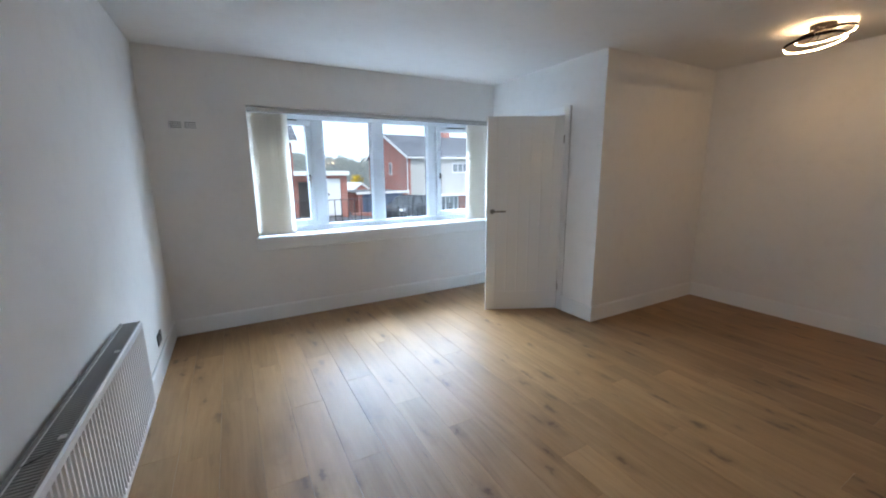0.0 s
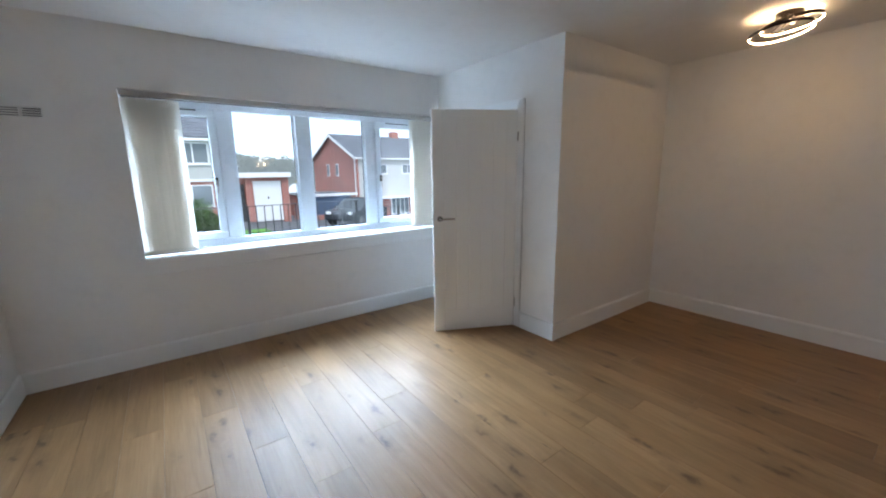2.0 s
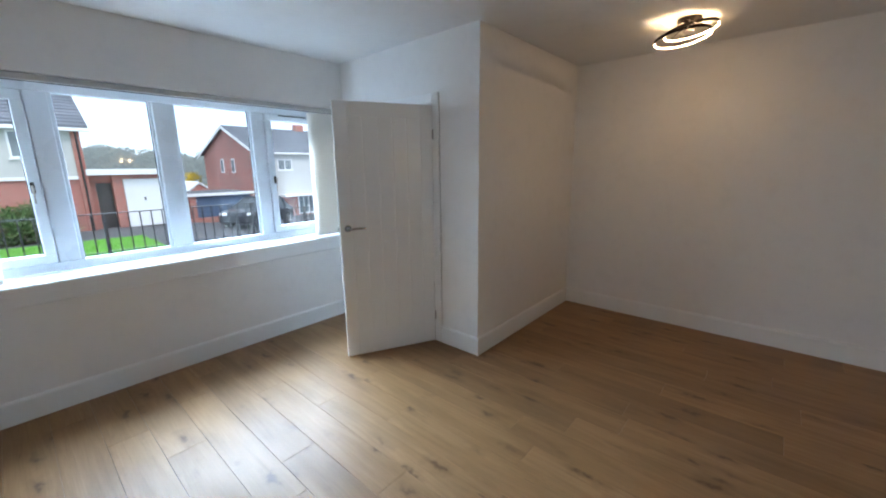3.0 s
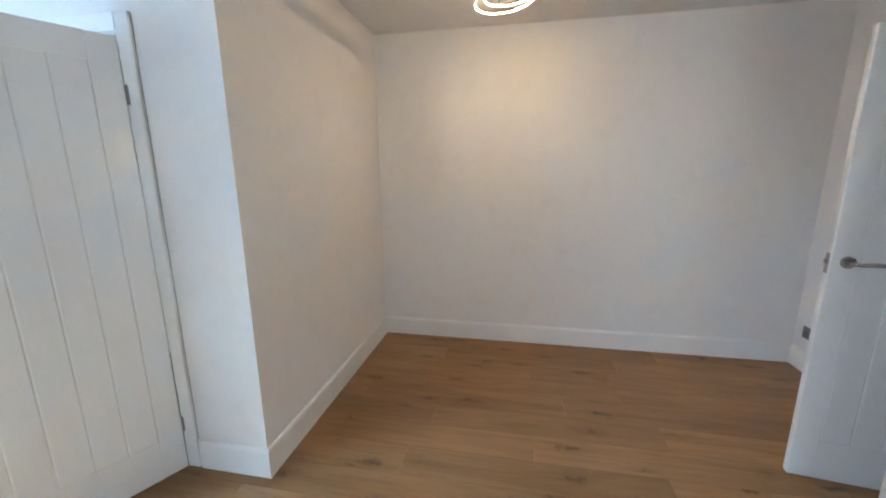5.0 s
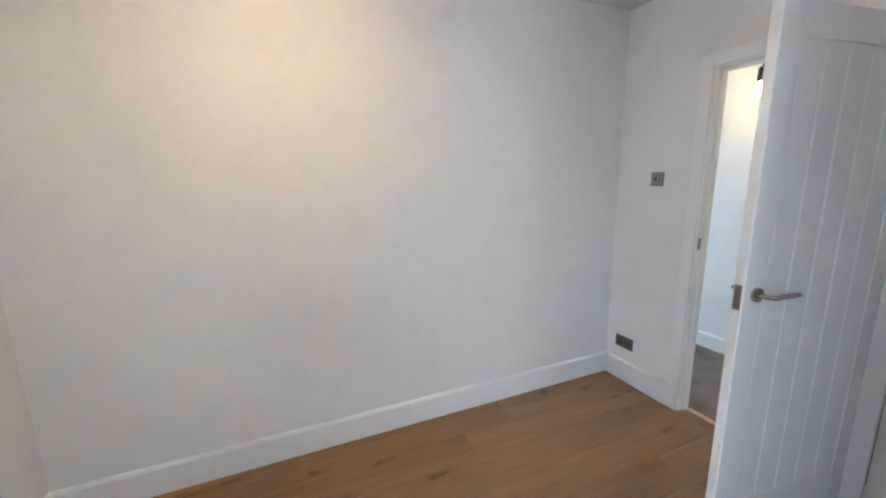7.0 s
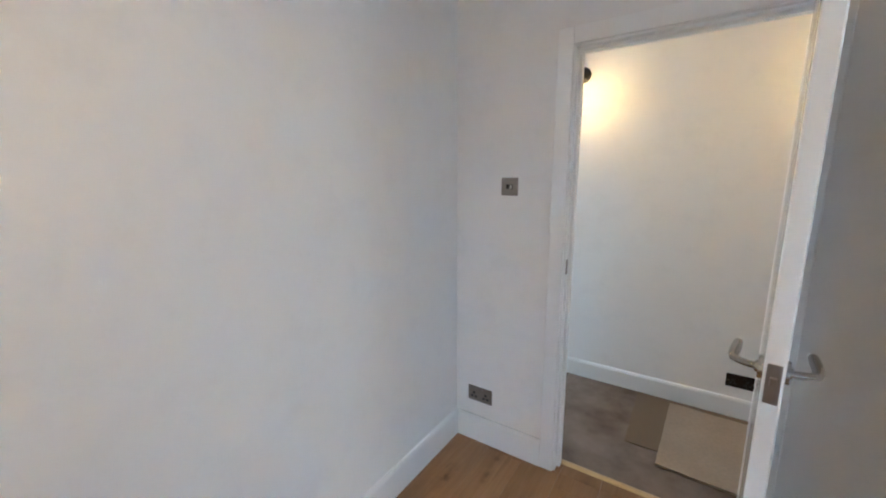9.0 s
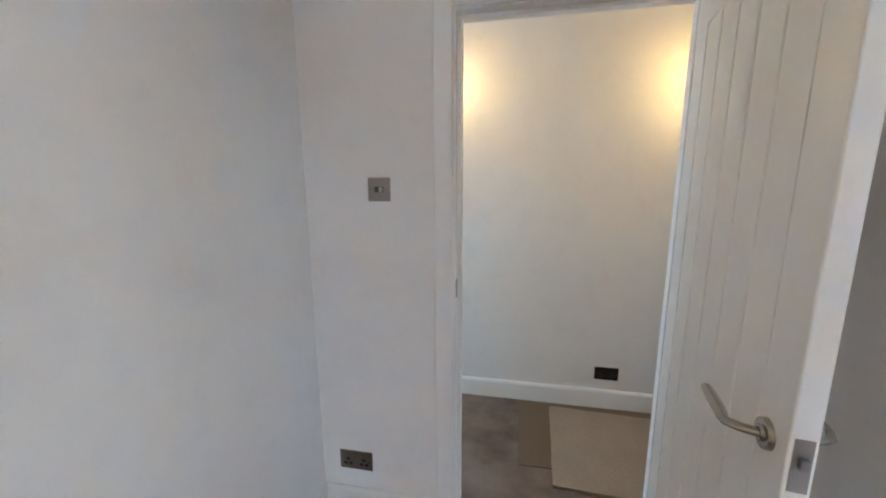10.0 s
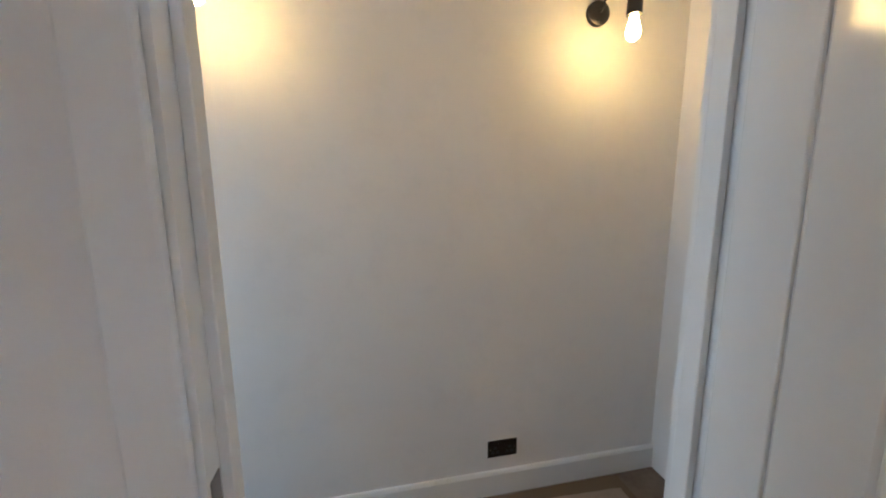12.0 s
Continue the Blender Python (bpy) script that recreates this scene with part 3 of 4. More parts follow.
def frame_trim(name, label, axis, wall0, wall1, a, b, top, face, stop):
    """Door lining with stop, and a moulded architrave on the room face. axis: the way the wall runs."""
    f = structure(new(name), label, "door frame")

    def row(u0, u1, w0, w1, z0, z1):
        return (u0, min(w0, w1), z0, u1, max(w0, w1), z1) if axis == "x" else (min(w0, w1), u0, z0, max(w0, w1), u1, z1)
    j = 0.012
    for u0, u1 in ((a, a + j), (b - j, b)):
        boxes("jamb", SATIN, [row(u0, u1, wall0, wall1, 0.001, top)], f)
    boxes("head", SATIN, [row(a + j, b - j, wall0, wall1, top - j, top)], f)
    s0, s1 = stop
    for u0, u1 in ((a + j, a + j + 0.015), (b - j - 0.015, b - j)):
        boxes("door_stop", SATIN, [row(u0, u1, s0, s1, 0.001, top - j)], f, bevel=0.002)
    boxes("door_stop", SATIN, [row(a + j + 0.015, b - j - 0.015, s0, s1, top - j - 0.015, top - j)], f, bevel=0.002)
    room = wall0 if face < 0 else wall1
    wd = 0.068
    # A thin dark strip along each outer edge paints in the shaded gap.
    for u in (a + 0.004 - wd - 0.002, b - 0.004 + wd):
        boxes("shadow_gap_strip", SHADOWGAP, [row(u, u + 0.002, room, room + face * 0.001, 0.16, top + wd - 0.006)], f, "thin dark strip standing for the shaded gap beside the architrave")
    for side, u in ((-1, a + 0.004), (1, b - 0.004)):
        bm = bmesh.new()
        for k0, k1, h in ((0.0, wd, 0.016),):
            u0, u1 = sorted((u + side * k0, u + side * k1))
            bx(bm, *row(u0, u1, room, room + face * h, 0.001, top + k1 - 0.004), bevel=0.005)
        part("architrave", bm, SATIN, f)
    bm = bmesh.new()
    for k0, k1, h in ((0.0, wd, 0.016),):
        bx(bm, *row(a + 0.004 - k0, b - 0.004 + k0, room, room + face * h, top + k0 - 0.004, top + k1 - 0.004), bevel=0.002)
    part("architrave", bm, SATIN, f)
    return f


frame_trim("door_frame_1", "white painted moulded frame around the porch door", "y", XB, XB + 0.1, D1Y0, D1Y1, 2.012, -1, (XB + 0.04, XB + 0.075))
f2 = frame_trim("door_frame_2", "white painted moulded frame around the hall doorway", "x", YS - 0.1, YS, D2X0, D2X1, 2.022, 1, (YS - 0.075, YS - 0.04))
boxes("strike_plate", STEEL, [(D2X1 - 0.0135, YS - 0.036, 1.03, D2X1 - 0.0115, YS - 0.008, 1.10)], f2, "worn steel strike plate", bevel=0.0005)
cottage_door("door_1", "white gloss cottage door standing open into the room", pose(2.298, 3.304, 0, 0, 0, 180 - math.degrees(math.atan2(0.337, 0.683))), 1)
cottage_door("door_2", "white gloss cottage door standing open from the hall doorway", pose(2.697, -0.372, 0, 0, 0, 82.8), 1)


# ---- radiator ----
def radiator():
    r = tagged(new("radiator"), "white ribbed double-panel radiator with a grey dusty top grille", "radiator")
    y0, y1, z0, z1 = 1.24, 2.84, 0.212, 0.712
    xb, xf = XW + 0.022, XW + 0.108
    pitch, n = 0.0333, 48
    for name, x, s in (("front_panel", xf, 1), ("back_panel", xb, -1)):
        bm = bmesh.new()
        zs = [(z0, -0.008), (z0 + 0.010, 0), (z0 + 0.032, 0), (z0 + 0.045, 1), (z1 - 0.045, 1), (z1 - 0.032, 0), (z1 - 0.008, 0), (z1, -0.008)]
        prof = [(0, 0), (0.30, 0), (0.40, 1), (0.90, 1), (1.0, 0)]
        ys = [(y0, 0)] + [(y0 + pitch * (i + k), d) for i in range(n) for k, d in prof[:-1]] + [(y1, 0)]
        grid = []
        for y, d in ys:
            grid.append([bm.verts.new((x + s * ((-0.007 * d) if k == 1 else k if k < 0 else 0), y, z)) for z, k in zs])
        fs = [bm.faces.new((grid[i][j], grid[i + 1][j], grid[i + 1][j + 1], grid[i][j + 1])) for i in range(len(grid) - 1) for j in range(len(zs) - 1)]
        ex = bmesh.ops.extrude_face_region(bm, geom=fs)["geom"]
        bmesh.ops.translate(bm, verts=[v for v in ex if isinstance(v, bmesh.types.BMVert)], vec=(-s * 0.005, 0, 0))
        bmesh.ops.recalc_face_normals(bm, faces=bm.faces[:])
        part(name, bm, RADWHITE, r)
    for y in (y0 - 0.002, y1 - 0.004):
        boxes("side_panel", RADWHITE, [(xb - 0.004, y, z0 + 0.02, xf - 0.004, y + 0.006, z1 - 0.004)], r, bevel=0.002)
    gr = boxes("top_grille", RADGREY, [(xb - 0.003, y0, z1 - 0.010, xb + 0.004, y1, z1 + 0.002), (xf - 0.012, y0, z1 - 0.010, xf - 0.006, y1, z1 + 0.001)], r, "grey dusty slotted top grille")
    bm = bmesh.new()
    bx(bm, xb + 0.004, -0.0045, z1 - 0.008, xf - 0.012, 0.0045, z1 - 0.0005, 0.001)
    slat = mesh_of(bm, "grille_slat", RADGREY)
    for i in range(114):
        shared("grille_slat", slat, gr, pose(0, y0 + 0.01 + 0.014 * i, 0))
    # Solid near-black block paints in the shade between the two panels.
    boxes("panel_gap_shade", VOID, [(xb + 0.008, y0 + 0.01, z0 + 0.06, xf - 0.02, y1 - 0.01, z1 - 0.03)], r, "near-black block standing for the shade between the panels")
    for y in (1.82, 2.44):
        boxes("clip", WHITEPL, [(xf - 0.032, y, z1 - 0.008, xf - 0.014, y + 0.02, z1 + 0.003)], r, bevel=0.001)
    # Thin black strip drawn for the dark mark slanting across the slats.
    bm = bmesh.new()
    tube(bm, [(xb + 0.006, 1.72, z1 + 0.001), (xb + 0.03, 1.735, z1 + 0.003), (xf - 0.02, 1.775, z1 + 0.001)], [0.001, 0.004, 0.001], 6, 0.5)
    part("dark_smear", bm, BLACK, r, "thin black smear across the grille")
    for y in (1.5, 2.6):
        boxes("bracket", RADWHITE, [(XW, y, z0 + 0.05, xb - 0.004, y + 0.03, z1 - 0.06)], r)
    return r


radiator()


# ---- wall plates and vents ----
def slotted_vent(x):
    v = tagged(new("wall_vent"), "small white painted louvred air vent high on the wall", "vent", "vents beside the window")
    boxes("backing", SATIN, [(-0.049, -0.004, -0.032, 0.049, 0.0, 0.032)], v, bevel=0.0015)
    for z in (-0.022, -0.007, 0.008, 0.022):
        boxes("slot", VOID, [(-0.043, -0.0046, z - 0.0035, 0.043, -0.0041, z + 0.001)], v)
        boxes("slat", SATIN, [(-0.043, -0.009, z + 0.001, 0.043, -0.004, z + 0.005)], v, bevel=0.001)
    v.matrix_world = pose(x, YN, 1.876, 0, 0, 0)
    return v


slotted_vent(-1.008)
slotted_vent(-0.903)


def double_socket(m, label, metal, insert):
    """Faces -y in its own space."""
    s = tagged(new("wall_socket"), label, "socket")
    plate = boxes("plate", metal, [(-0.073, -0.006, -0.043, 0.073, 0, 0.043)], s, bevel=0.0025)
    for x in (-0.036, 0.036):
        bm = bmesh.new()
        for u, w in ((0, 0.004), (-0.0115, -0.017), (0.0115, -0.017)):
            bx(bm, x + u - 0.0075, -0.0068, w - 0.0065, x + u + 0.0075, -0.0058, w + 0.0065, 0.0004)
        part("outlet", bm, insert, plate)
        boxes("rocker", metal, [(x * 0.45 - 0.006, -0.0085, 0.014, x * 0.45 + 0.006, -0.0058, 0.034)], plate, bevel=0.001)
    for x in (-0.06, 0.06):
        bm = bmesh.new()
        cyl(bm, (x, -0.0058, 0), (x, -0.0072, 0), 0.0036, seg=12)
        part("screw", bm, CHROME, plate)
    s.matrix_world = m
    return s


double_socket(pose(3.868, YS, 0.284, 0, 0, 180), "brushed steel double socket with black inserts above the skirting", SMOKED, BLACK)
double_socket(pose(2.634, YH, 0.225, 0, 0, 180), "dark bronze double socket low on the hall wall", DARK, BLACK)
double_socket(pose(XW, 3.80, 0.262, 0, 0, 90), "dark steel double socket beside the radiator", DARK, BLACK)


def light_switch():
    s = tagged(new("light_switch"), "square brushed steel single light switch beside the door frame", "light switch")
    plate = boxes("plate", STEEL, [(-0.043, -0.0055, -0.043, 0.043, 0, 0.043)], s, bevel=0.0025)
    boxes("rocker_surround", BLACK, [(-0.017, -0.0066, -0.0105, 0.017, -0.0054, 0.0105)], plate, bevel=0.0005)
    bm = bmesh.new()
    prism(bm, [(-0.006, -0.0085), (-0.0105, -0.0078), (-0.007, 0.0), (-0.0075, 0.0085), (-0.006, 0.0085)], "x", 0.001, 0.0135)
    part("rocker", bm, ROCKER, plate, "small pale rocker")
    for x in (-0.030, 0.030):
        bm = bmesh.new()
        cyl(bm, (x, -0.005, 0), (x, -0.0066, 0), 0.0038, seg=14)
        part("screw", bm, CHROME, plate)
    s.matrix_world = pose(3.722, YS, 1.432, 0, 0, 180)
    return s


light_switch()


# ---- lamps ----
def ceiling_light():
    c = tagged(new("ceiling_light"), "dark bronze ceiling light of two overlapping lit rings", "ceiling light")
    bm = bmesh.new()
    cyl(bm, (0, 0, -0.034), (0, 0, 0.004), 0.074, 0.076, 40)
    bx(bm, -0.11, -0.018, -0.052, 0.11, 0.018, -0.032, 0.004)
    part("ceiling_base", bm, DARK, c, smooth=True)
    for x, y, z, rx, ry, r in ((-0.02, 0.03, -0.112, -6, 4, 0.175), (0.042, -0.005, -0.060, -8, 2, 0.165)):
        bm = bmesh.new()
        ring(bm, (0, 0, 0), r, [(-0.002, -0.0125), (0.001, -0.012), (0.0015, 0.0), (0.001, 0.006), (-0.002, 0.006)])
        hoop = part("hoop", bm, DARK, c, smooth=True)
        hoop.matrix_basis = pose(x, y, z, rx, ry, 20)
        bm = bmesh.new()
        ring(bm, (0, 0, 0), r, [(-0.0021, -0.0112), (-0.0046, -0.0106), (-0.0056, -0.0088), (-0.0046, -0.0070), (-0.0021, -0.0066)])
        part("led_strip", bm, LED, hoop, "warm glowing diffuser strip", True)
    for x, y in ((-0.02, 0.03), (0.042, -0.005)):
        bm = bmesh.new()
        for a in (35, 215):
            q = (x + 0.17 * math.cos(radians(a)), y + 0.17 * math.sin(radians(a)), -0.075)
            tube(bm, [(0.02, 0, -0.042), ((q[0]) / 2, q[1] / 2, -0.05), q], 0.003, 8)
        part("stay", bm, DARK, c, smooth=True)
    c.matrix_world = pose(3.29, 1.77, H, 0, 0, 0)
    return c


ceiling_light()


def wall_lamp(x):
    w = tagged(new("wall_lamp"), "black gooseneck wall lamp with a bare warm bulb", "wall lamp", "hall wall lamps")
    bm = bmesh.new()
    cyl(bm, (0, 0, 0), (0, 0.018, 0), 0.049, 0.049, 32)
    cyl(bm, (0, 0.018, 0), (0, 0.026, 0), 0.049, 0.034, 32)
    cyl(bm, (0, 0.024, -0.036), (0, 0.030, -0.036), 0.005, seg=10)
    part("wall_rose", bm, BLACK, w, smooth=True)
    bm = bmesh.new()
    pts = [(0, 0.026, 0.0), (0, 0.048, 0.008), (0, 0.056, 0.04), (0, 0.058, 0.16)]
    pts += [(0, 0.1465 - 0.0885 * math.cos(a), 0.16 + 0.0885 * math.sin(a)) for a in (math.pi * i / 14 for i in range(1, 15))]
    pts += [(0, 0.235, -0.01)]
    tube(bm, pts, 0.0055, 10)
    part("arm", bm, BLACK, w, smooth=True)
    bm = bmesh.new()
    cyl(bm, (0, 0.235, 0.002), (0, 0.235, -0.008), 0.010, 0.025, 24)
    cyl(bm, (0, 0.235, -0.008), (0, 0.235, -0.096), 0.025, 0.027, 24)
    part("bulb_holder", bm, BLACK, w, smooth=True)
    bm = bmesh.new()
    prof = [(-0.096, 0.013), (-0.112, 0.015), (-0.132, 0.021), (-0.152, 0.026), (-0.170, 0.023), (-0.182, 0.012), (-0.186, 0.002)]
    rows = [[bm.verts.new((r * math.cos(k), 0.235 + r * math.sin(k), z)) for k in (2 * math.pi * j / 24 for j in range(24))] for z, r in prof]
    for a, b in zip(rows, rows[1:]):
        for j in range(24):
            bm.faces.new((a[j], b[j], b[(j + 1) % 24], a[(j + 1) % 24]))
    bm.faces.new(rows[-1][::-1])
    part("bulb", bm, BULB, w, "glowing warm clear bulb", True)
    w.matrix_world = pose(x, YH, 2.155, 0, 0, 0)
    return w


wall_lamp(2.255)
wall_lamp(3.685)



def twin_wall_lamp():
    w = tagged(new("wall_lamp"), "small black wall lamp with two bare warm bulbs", "wall lamp")
    boxes("back_plate", BLACK, [(-0.10, 0, -0.03, 0.10, 0.014, 0.03)], w, bevel=0.004)
    for x in (-0.065, 0.065):
        bm = bmesh.new()
        tube(bm, [(x, 0.012, 0), (x, 0.05, 0.0), (x, 0.07, 0.012), (x, 0.075, 0.03)], 0.006, 8)
        cyl(bm, (x, 0.075, 0.028), (x, 0.075, 0.075), 0.018, 0.02, 18)
        arm = part("arm", bm, BLACK, w, smooth=True)
        bm = bmesh.new()
        bmesh.ops.create_uvsphere(bm, u_segments=18, v_segments=12, radius=0.026, matrix=Matrix.Translation((x, 0.075, 0.112)) @ Matrix.Diagonal((1, 1, 1.5, 1)))
        part("bulb", bm, SMALLBULB, arm, "glowing warm bulb", True)
    w.matrix_world = pose(1.5, YS, 1.57)
    return w


twin_wall_lamp()

# ---- loose boards on the hall carpet ----


def sheet(name, mat, label, x0, y0, x1, y1, z, t, turn, seed):
    rnd = random.Random(seed)
    bm = bmesh.new()
    n = 16
    edge = []
    for (ax, ay), (ex, ey) in (((x0, y0), (x1, y0)), ((x1, y0), (x1, y1)), ((x1, y1), (x0, y1)), ((x0, y1), (x0, y0))):
        for i in range(n):
            k = i / n
            edge.append((ax + (ex - ax) * k + rnd.uniform(-0.003, 0.003), ay + (ey - ay) * k + rnd.uniform(-0.003, 0.003)))
    cx, cy = (x0 + x1) / 2, (y0 + y1) / 2
    prism(bm, [(u - cx, v - cy) for u, v in edge], "z", 0, t)
    ob = part(name, bm, mat)
    ob.matrix_world = pose(cx, cy, z, 0, 0, turn)
    return tagged(ob, label, "board")


sheet("cardboard_sheet", CARDBOARD, "flat brown cardboard sheet lying on the hall carpet", 2.02, -1.430, 3.180, -0.835, -0.0145, 0.005, 0.4, 1)
sheet("fibreboard_sheet", HARDBOARD, "pale worn fibreboard sheet lying over the cardboard", 2.08, -1.360, 3.0, -0.685, -0.009, 0.012, -2.5, 2)

# ---- outside ----
ASPHALT = material("asphalt", (0.11, 0.11, 0.115), 0.9, vary=0.2, scale=2, bump=0.4, bump_scale=60, depth=0.01)
BRICK = brickwork("red_brick", (0.44, 0.135, 0.10), (0.35, 0.10, 0.078), (0.42, 0.36, 0.31))
TILES = brickwork("grey_roof_tiles", (0.13, 0.14, 0.165), (0.19, 0.20, 0.225), (0.055, 0.058, 0.068), 1.0, 0.3, 0.3)
RENDER = material("white_render", (0.47, 0.47, 0.45), 0.9, vary=0.05, scale=1.2, bump=0.3, bump_scale=30, depth=0.006)
FASCIA = material("white_fascia", (0.75, 0.75, 0.75), 0.5, vary=0.04)
GREYDOOR = material("dark_brown_door", (0.035, 0.03, 0.028), 0.4, vary=0.15)
FENCE = material("blue_door_paint", (0.075, 0.115, 0.19), 0.6, vary=0.15, scale=4)
RAIL = material("dark_painted_steel", (0.022, 0.021, 0.022), 0.6, 0.0, vary=0.25, scale=12, spec=0.2)
PANEGLASS = material("far_window_glass", (0.16, 0.19, 0.21), 0.06, vary=0.2, scale=0.8)
CARPAINT = material("dark_grey_car_paint", (0.05, 0.055, 0.065), 0.2, 0.4, vary=0.06)
CARGLASS = material("tinted_car_glass", (0.03, 0.035, 0.04), 0.05, vary=0.1)
TYRE = material("tyre_rubber", (0.02, 0.02, 0.02), 0.85, vary=0.2)
BARK = material("bark", (0.10, 0.07, 0.05), 0.95, vary=0.3, scale=8)
HEDGE = leafy("hedge_leaves", (0.03, 0.07, 0.02), (0.10, 0.16, 0.05))
YELLOW = leafy("yellow_leaves", (0.50, 0.33, 0.03), (0.70, 0.52, 0.08))
# Far leaves glow faintly so their colour carries the haze in front of them.
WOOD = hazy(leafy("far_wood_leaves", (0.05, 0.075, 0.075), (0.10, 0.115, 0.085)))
GRASS = leafy("grass_blades", (0.10, 0.30, 0.03), (0.22, 0.48, 0.07))
LAWN = material("lawn_turf", (0.12, 0.32, 0.04), 0.95, vary=0.25, scale=3)


def ground_height(x, y):
    z = -0.78 - 0.11 * min(max(x - 3.6, 0), 10)
    k = min(max((7.95 - y) / 0.05, 0), 1)
    return z * (1 - k) + -0.1 * k


def ground():
    bm = bmesh.new()
    xs = [-900, -300, -100, -40, -15] + [-8 + i for i in range(0, 30)] + [26, 40, 80, 200, 500, 900]
    ys = [YN + TH, 6.5, 7.9, 7.95, 9] + [10 + i for i in range(0, 22)] + [36, 45, 60, 90, 160, 400, 1600]
    g = [[bm.verts.new((x, y, ground_height(x, y))) for y in ys] for x in xs]
    for i in range(len(xs) - 1):
        for j in range(len(ys) - 1):
            bm.faces.new((g[i][j], g[i + 1][j], g[i + 1][j + 1], g[i][j + 1]))
    return structure(part("ground", bm, ASPHALT), "grey tarmac road and drives sloping down the street", "ground")


ground()
bm = bmesh.new()
lawn_x = [-8 + 0.5 * i for i in range(23)]
for a, b in zip(lawn_x, lawn_x[1:]):
    e0, e1 = 18.4 - 0.12 * max(a, 0), 18.4 - 0.12 * max(b, 0)
    q = [bm.verts.new((x, y, ground_height(x, y) + z)) for z in (0.0, 0.05) for x, y in ((a, 12.6), (b, 12.6), (b, e1), (a, e0))]
    for f in ((4, 5, 6, 7), (0, 1, 5, 4), (2, 3, 7, 6), (1, 2, 6, 5), (3, 0, 4, 7)):
        bm.faces.new([q[k] for k in f])
structure(part("lawn", bm, LAWN), "bright green mown front lawn across the road", "lawn")
rnd = random.Random(11)
verts, faces = [], []
for i in range(9000):
    x, y = rnd.uniform(-3.5, 3.0), rnd.uniform(12.7, 18)
    z = ground_height(x, y) + 0.04
    a, h = rnd.uniform(0, 6.28), rnd.uniform(0.03, 0.08)
    dx, dy = 0.012 * math.cos(a), 0.012 * math.sin(a)
    k = len(verts)
    verts += [(x - dx, y - dy, z), (x + dx, y + dy, z), (x + dy, y - dx, z + h)]
    faces.append((k, k + 1, k + 2))
me = bpy.data.meshes.new("grass")
me.from_pydata(verts, [], faces)
me.materials.append(GRASS)
tagged(new("grass", me), "short bright green grass of the front lawn", "grass", kind="stuff")


def railing(x0, x1, y, base, top, low, pitch, posts, label):
    r = tagged(new("railing"), label, "railing")
    boxes("handrail", RAIL, [(x0, y - 0.02, top - 0.012, x1, y + 0.02, top)], r, bevel=0.003)
    boxes("bottom_rail", RAIL, [(x0, y - 0.012, low, x1, y + 0.012, low + 0.012)], r)
    bm = bmesh.new()
    bx(bm, -0.007, -0.007, low, 0.007, 0.007, top - 0.012)
    bar = mesh_of(bm, "bar", RAIL)
    bm = bmesh.new()
    bx(bm, -0.019, -0.019, base, 0.019, 0.019, top - 0.006, 0.003)
    post = mesh_of(bm, "post", RAIL)
    n = int((x1 - x0) / pitch)
    for i in range(n):
        shared("bar", bar, r, pose(x0 + pitch * (i + 0.5), y, 0))
    for x in posts:
        shared("post", post, r, pose(x, y, 0))
    return r


railing(-2.6, 2.72, 7.8, -0.1, 0.97, 0.05, 0.128, (-2.55, -0.9, 0.79, 2.68), "dark painted steel railing along the terrace edge")
railing(3.0, 6.2, 9.5, ground_height(4, 9.5) - 0.2, 0.645, 0.215, 0.128, (3.05, 4.55, 6.15), "dark painted steel railing lower down the slope")


def leaf_mass(name, mat, blobs, count, size, seed, parent=None):
    """Many small leaf faces scattered through uneven clumps (x, y, z, rx, ry, rz)."""
    rnd = random.Random(seed)
    verts, faces = [], []
    wts = [b[3] * b[5] for b in blobs]
    for b in rnd.choices(blobs, wts, k=count):
        while True:
            u = Vector((rnd.uniform(-1, 1), rnd.uniform(-1, 1), rnd.uniform(-1, 1)))
            if 0.25 < u.length < 1:
                break
        u *= 0.75 + 0.35 * rnd.random()
        c = Vector((b[0] + u.x * b[3], b[1] + u.y * b[4], b[2] + u.z * b[5]))
        e = Vector((rnd.gauss(0, 1), rnd.gauss(0, 1), rnd.gauss(0, 1))).normalized()
        f = e.orthogonal().normalized()
        s = size * rnd.uniform(0.6, 1.4)
        k = len(verts)
        verts += [tuple(c - e * s), tuple(c + f * s * 0.5), tuple(c + e * s), tuple(c - f * s * 0.5)]
        faces.append((k, k + 1, k + 2, k + 3))
    me = bpy.data.meshes.new(name)
    me.from_pydata(verts, [], faces)
    me.materials.append(mat)
    ob = new(name, me)
    if parent:
        ob.parent = parent
    return ob


bush = tagged(new("garden_bush"), "dense rounded dark green shrub beside the lawn", "bush")
leaf_mass("foliage", HEDGE, [(-0.3, 19.4, -0.2, 0.9, 0.7, 0.75), (0.6, 19.5, -0.1, 0.8, 0.7, 0.72), (1.1, 19.4, -0.4, 0.5, 0.5, 0.45), (-1.3, 19.4, -0.3, 0.7, 0.6, 0.6)], 9000, 0.05, 3, bush)
bm = bmesh.new()
for x in (-0.9, 0.1, 0.9):
    tube(bm, [(x, 19.45, -0.8), (x + 0.05, 19.45, -0.5), (x - 0.03, 19.45, -0.1)], [0.05, 0.04, 0.015], 8)
part("stem", bm, BARK, bush)

tree = tagged(new("autumn_tree"), "small tree with bright yellow autumn leaves", "tree")
bm = bmesh.new()
tube(bm, [(11.5, 40, -1.8), (11.55, 40, -0.6), (11.45, 40, 0.2), (11.5, 40, 1.2)], [0.16, 0.12, 0.08, 0.02], 8)
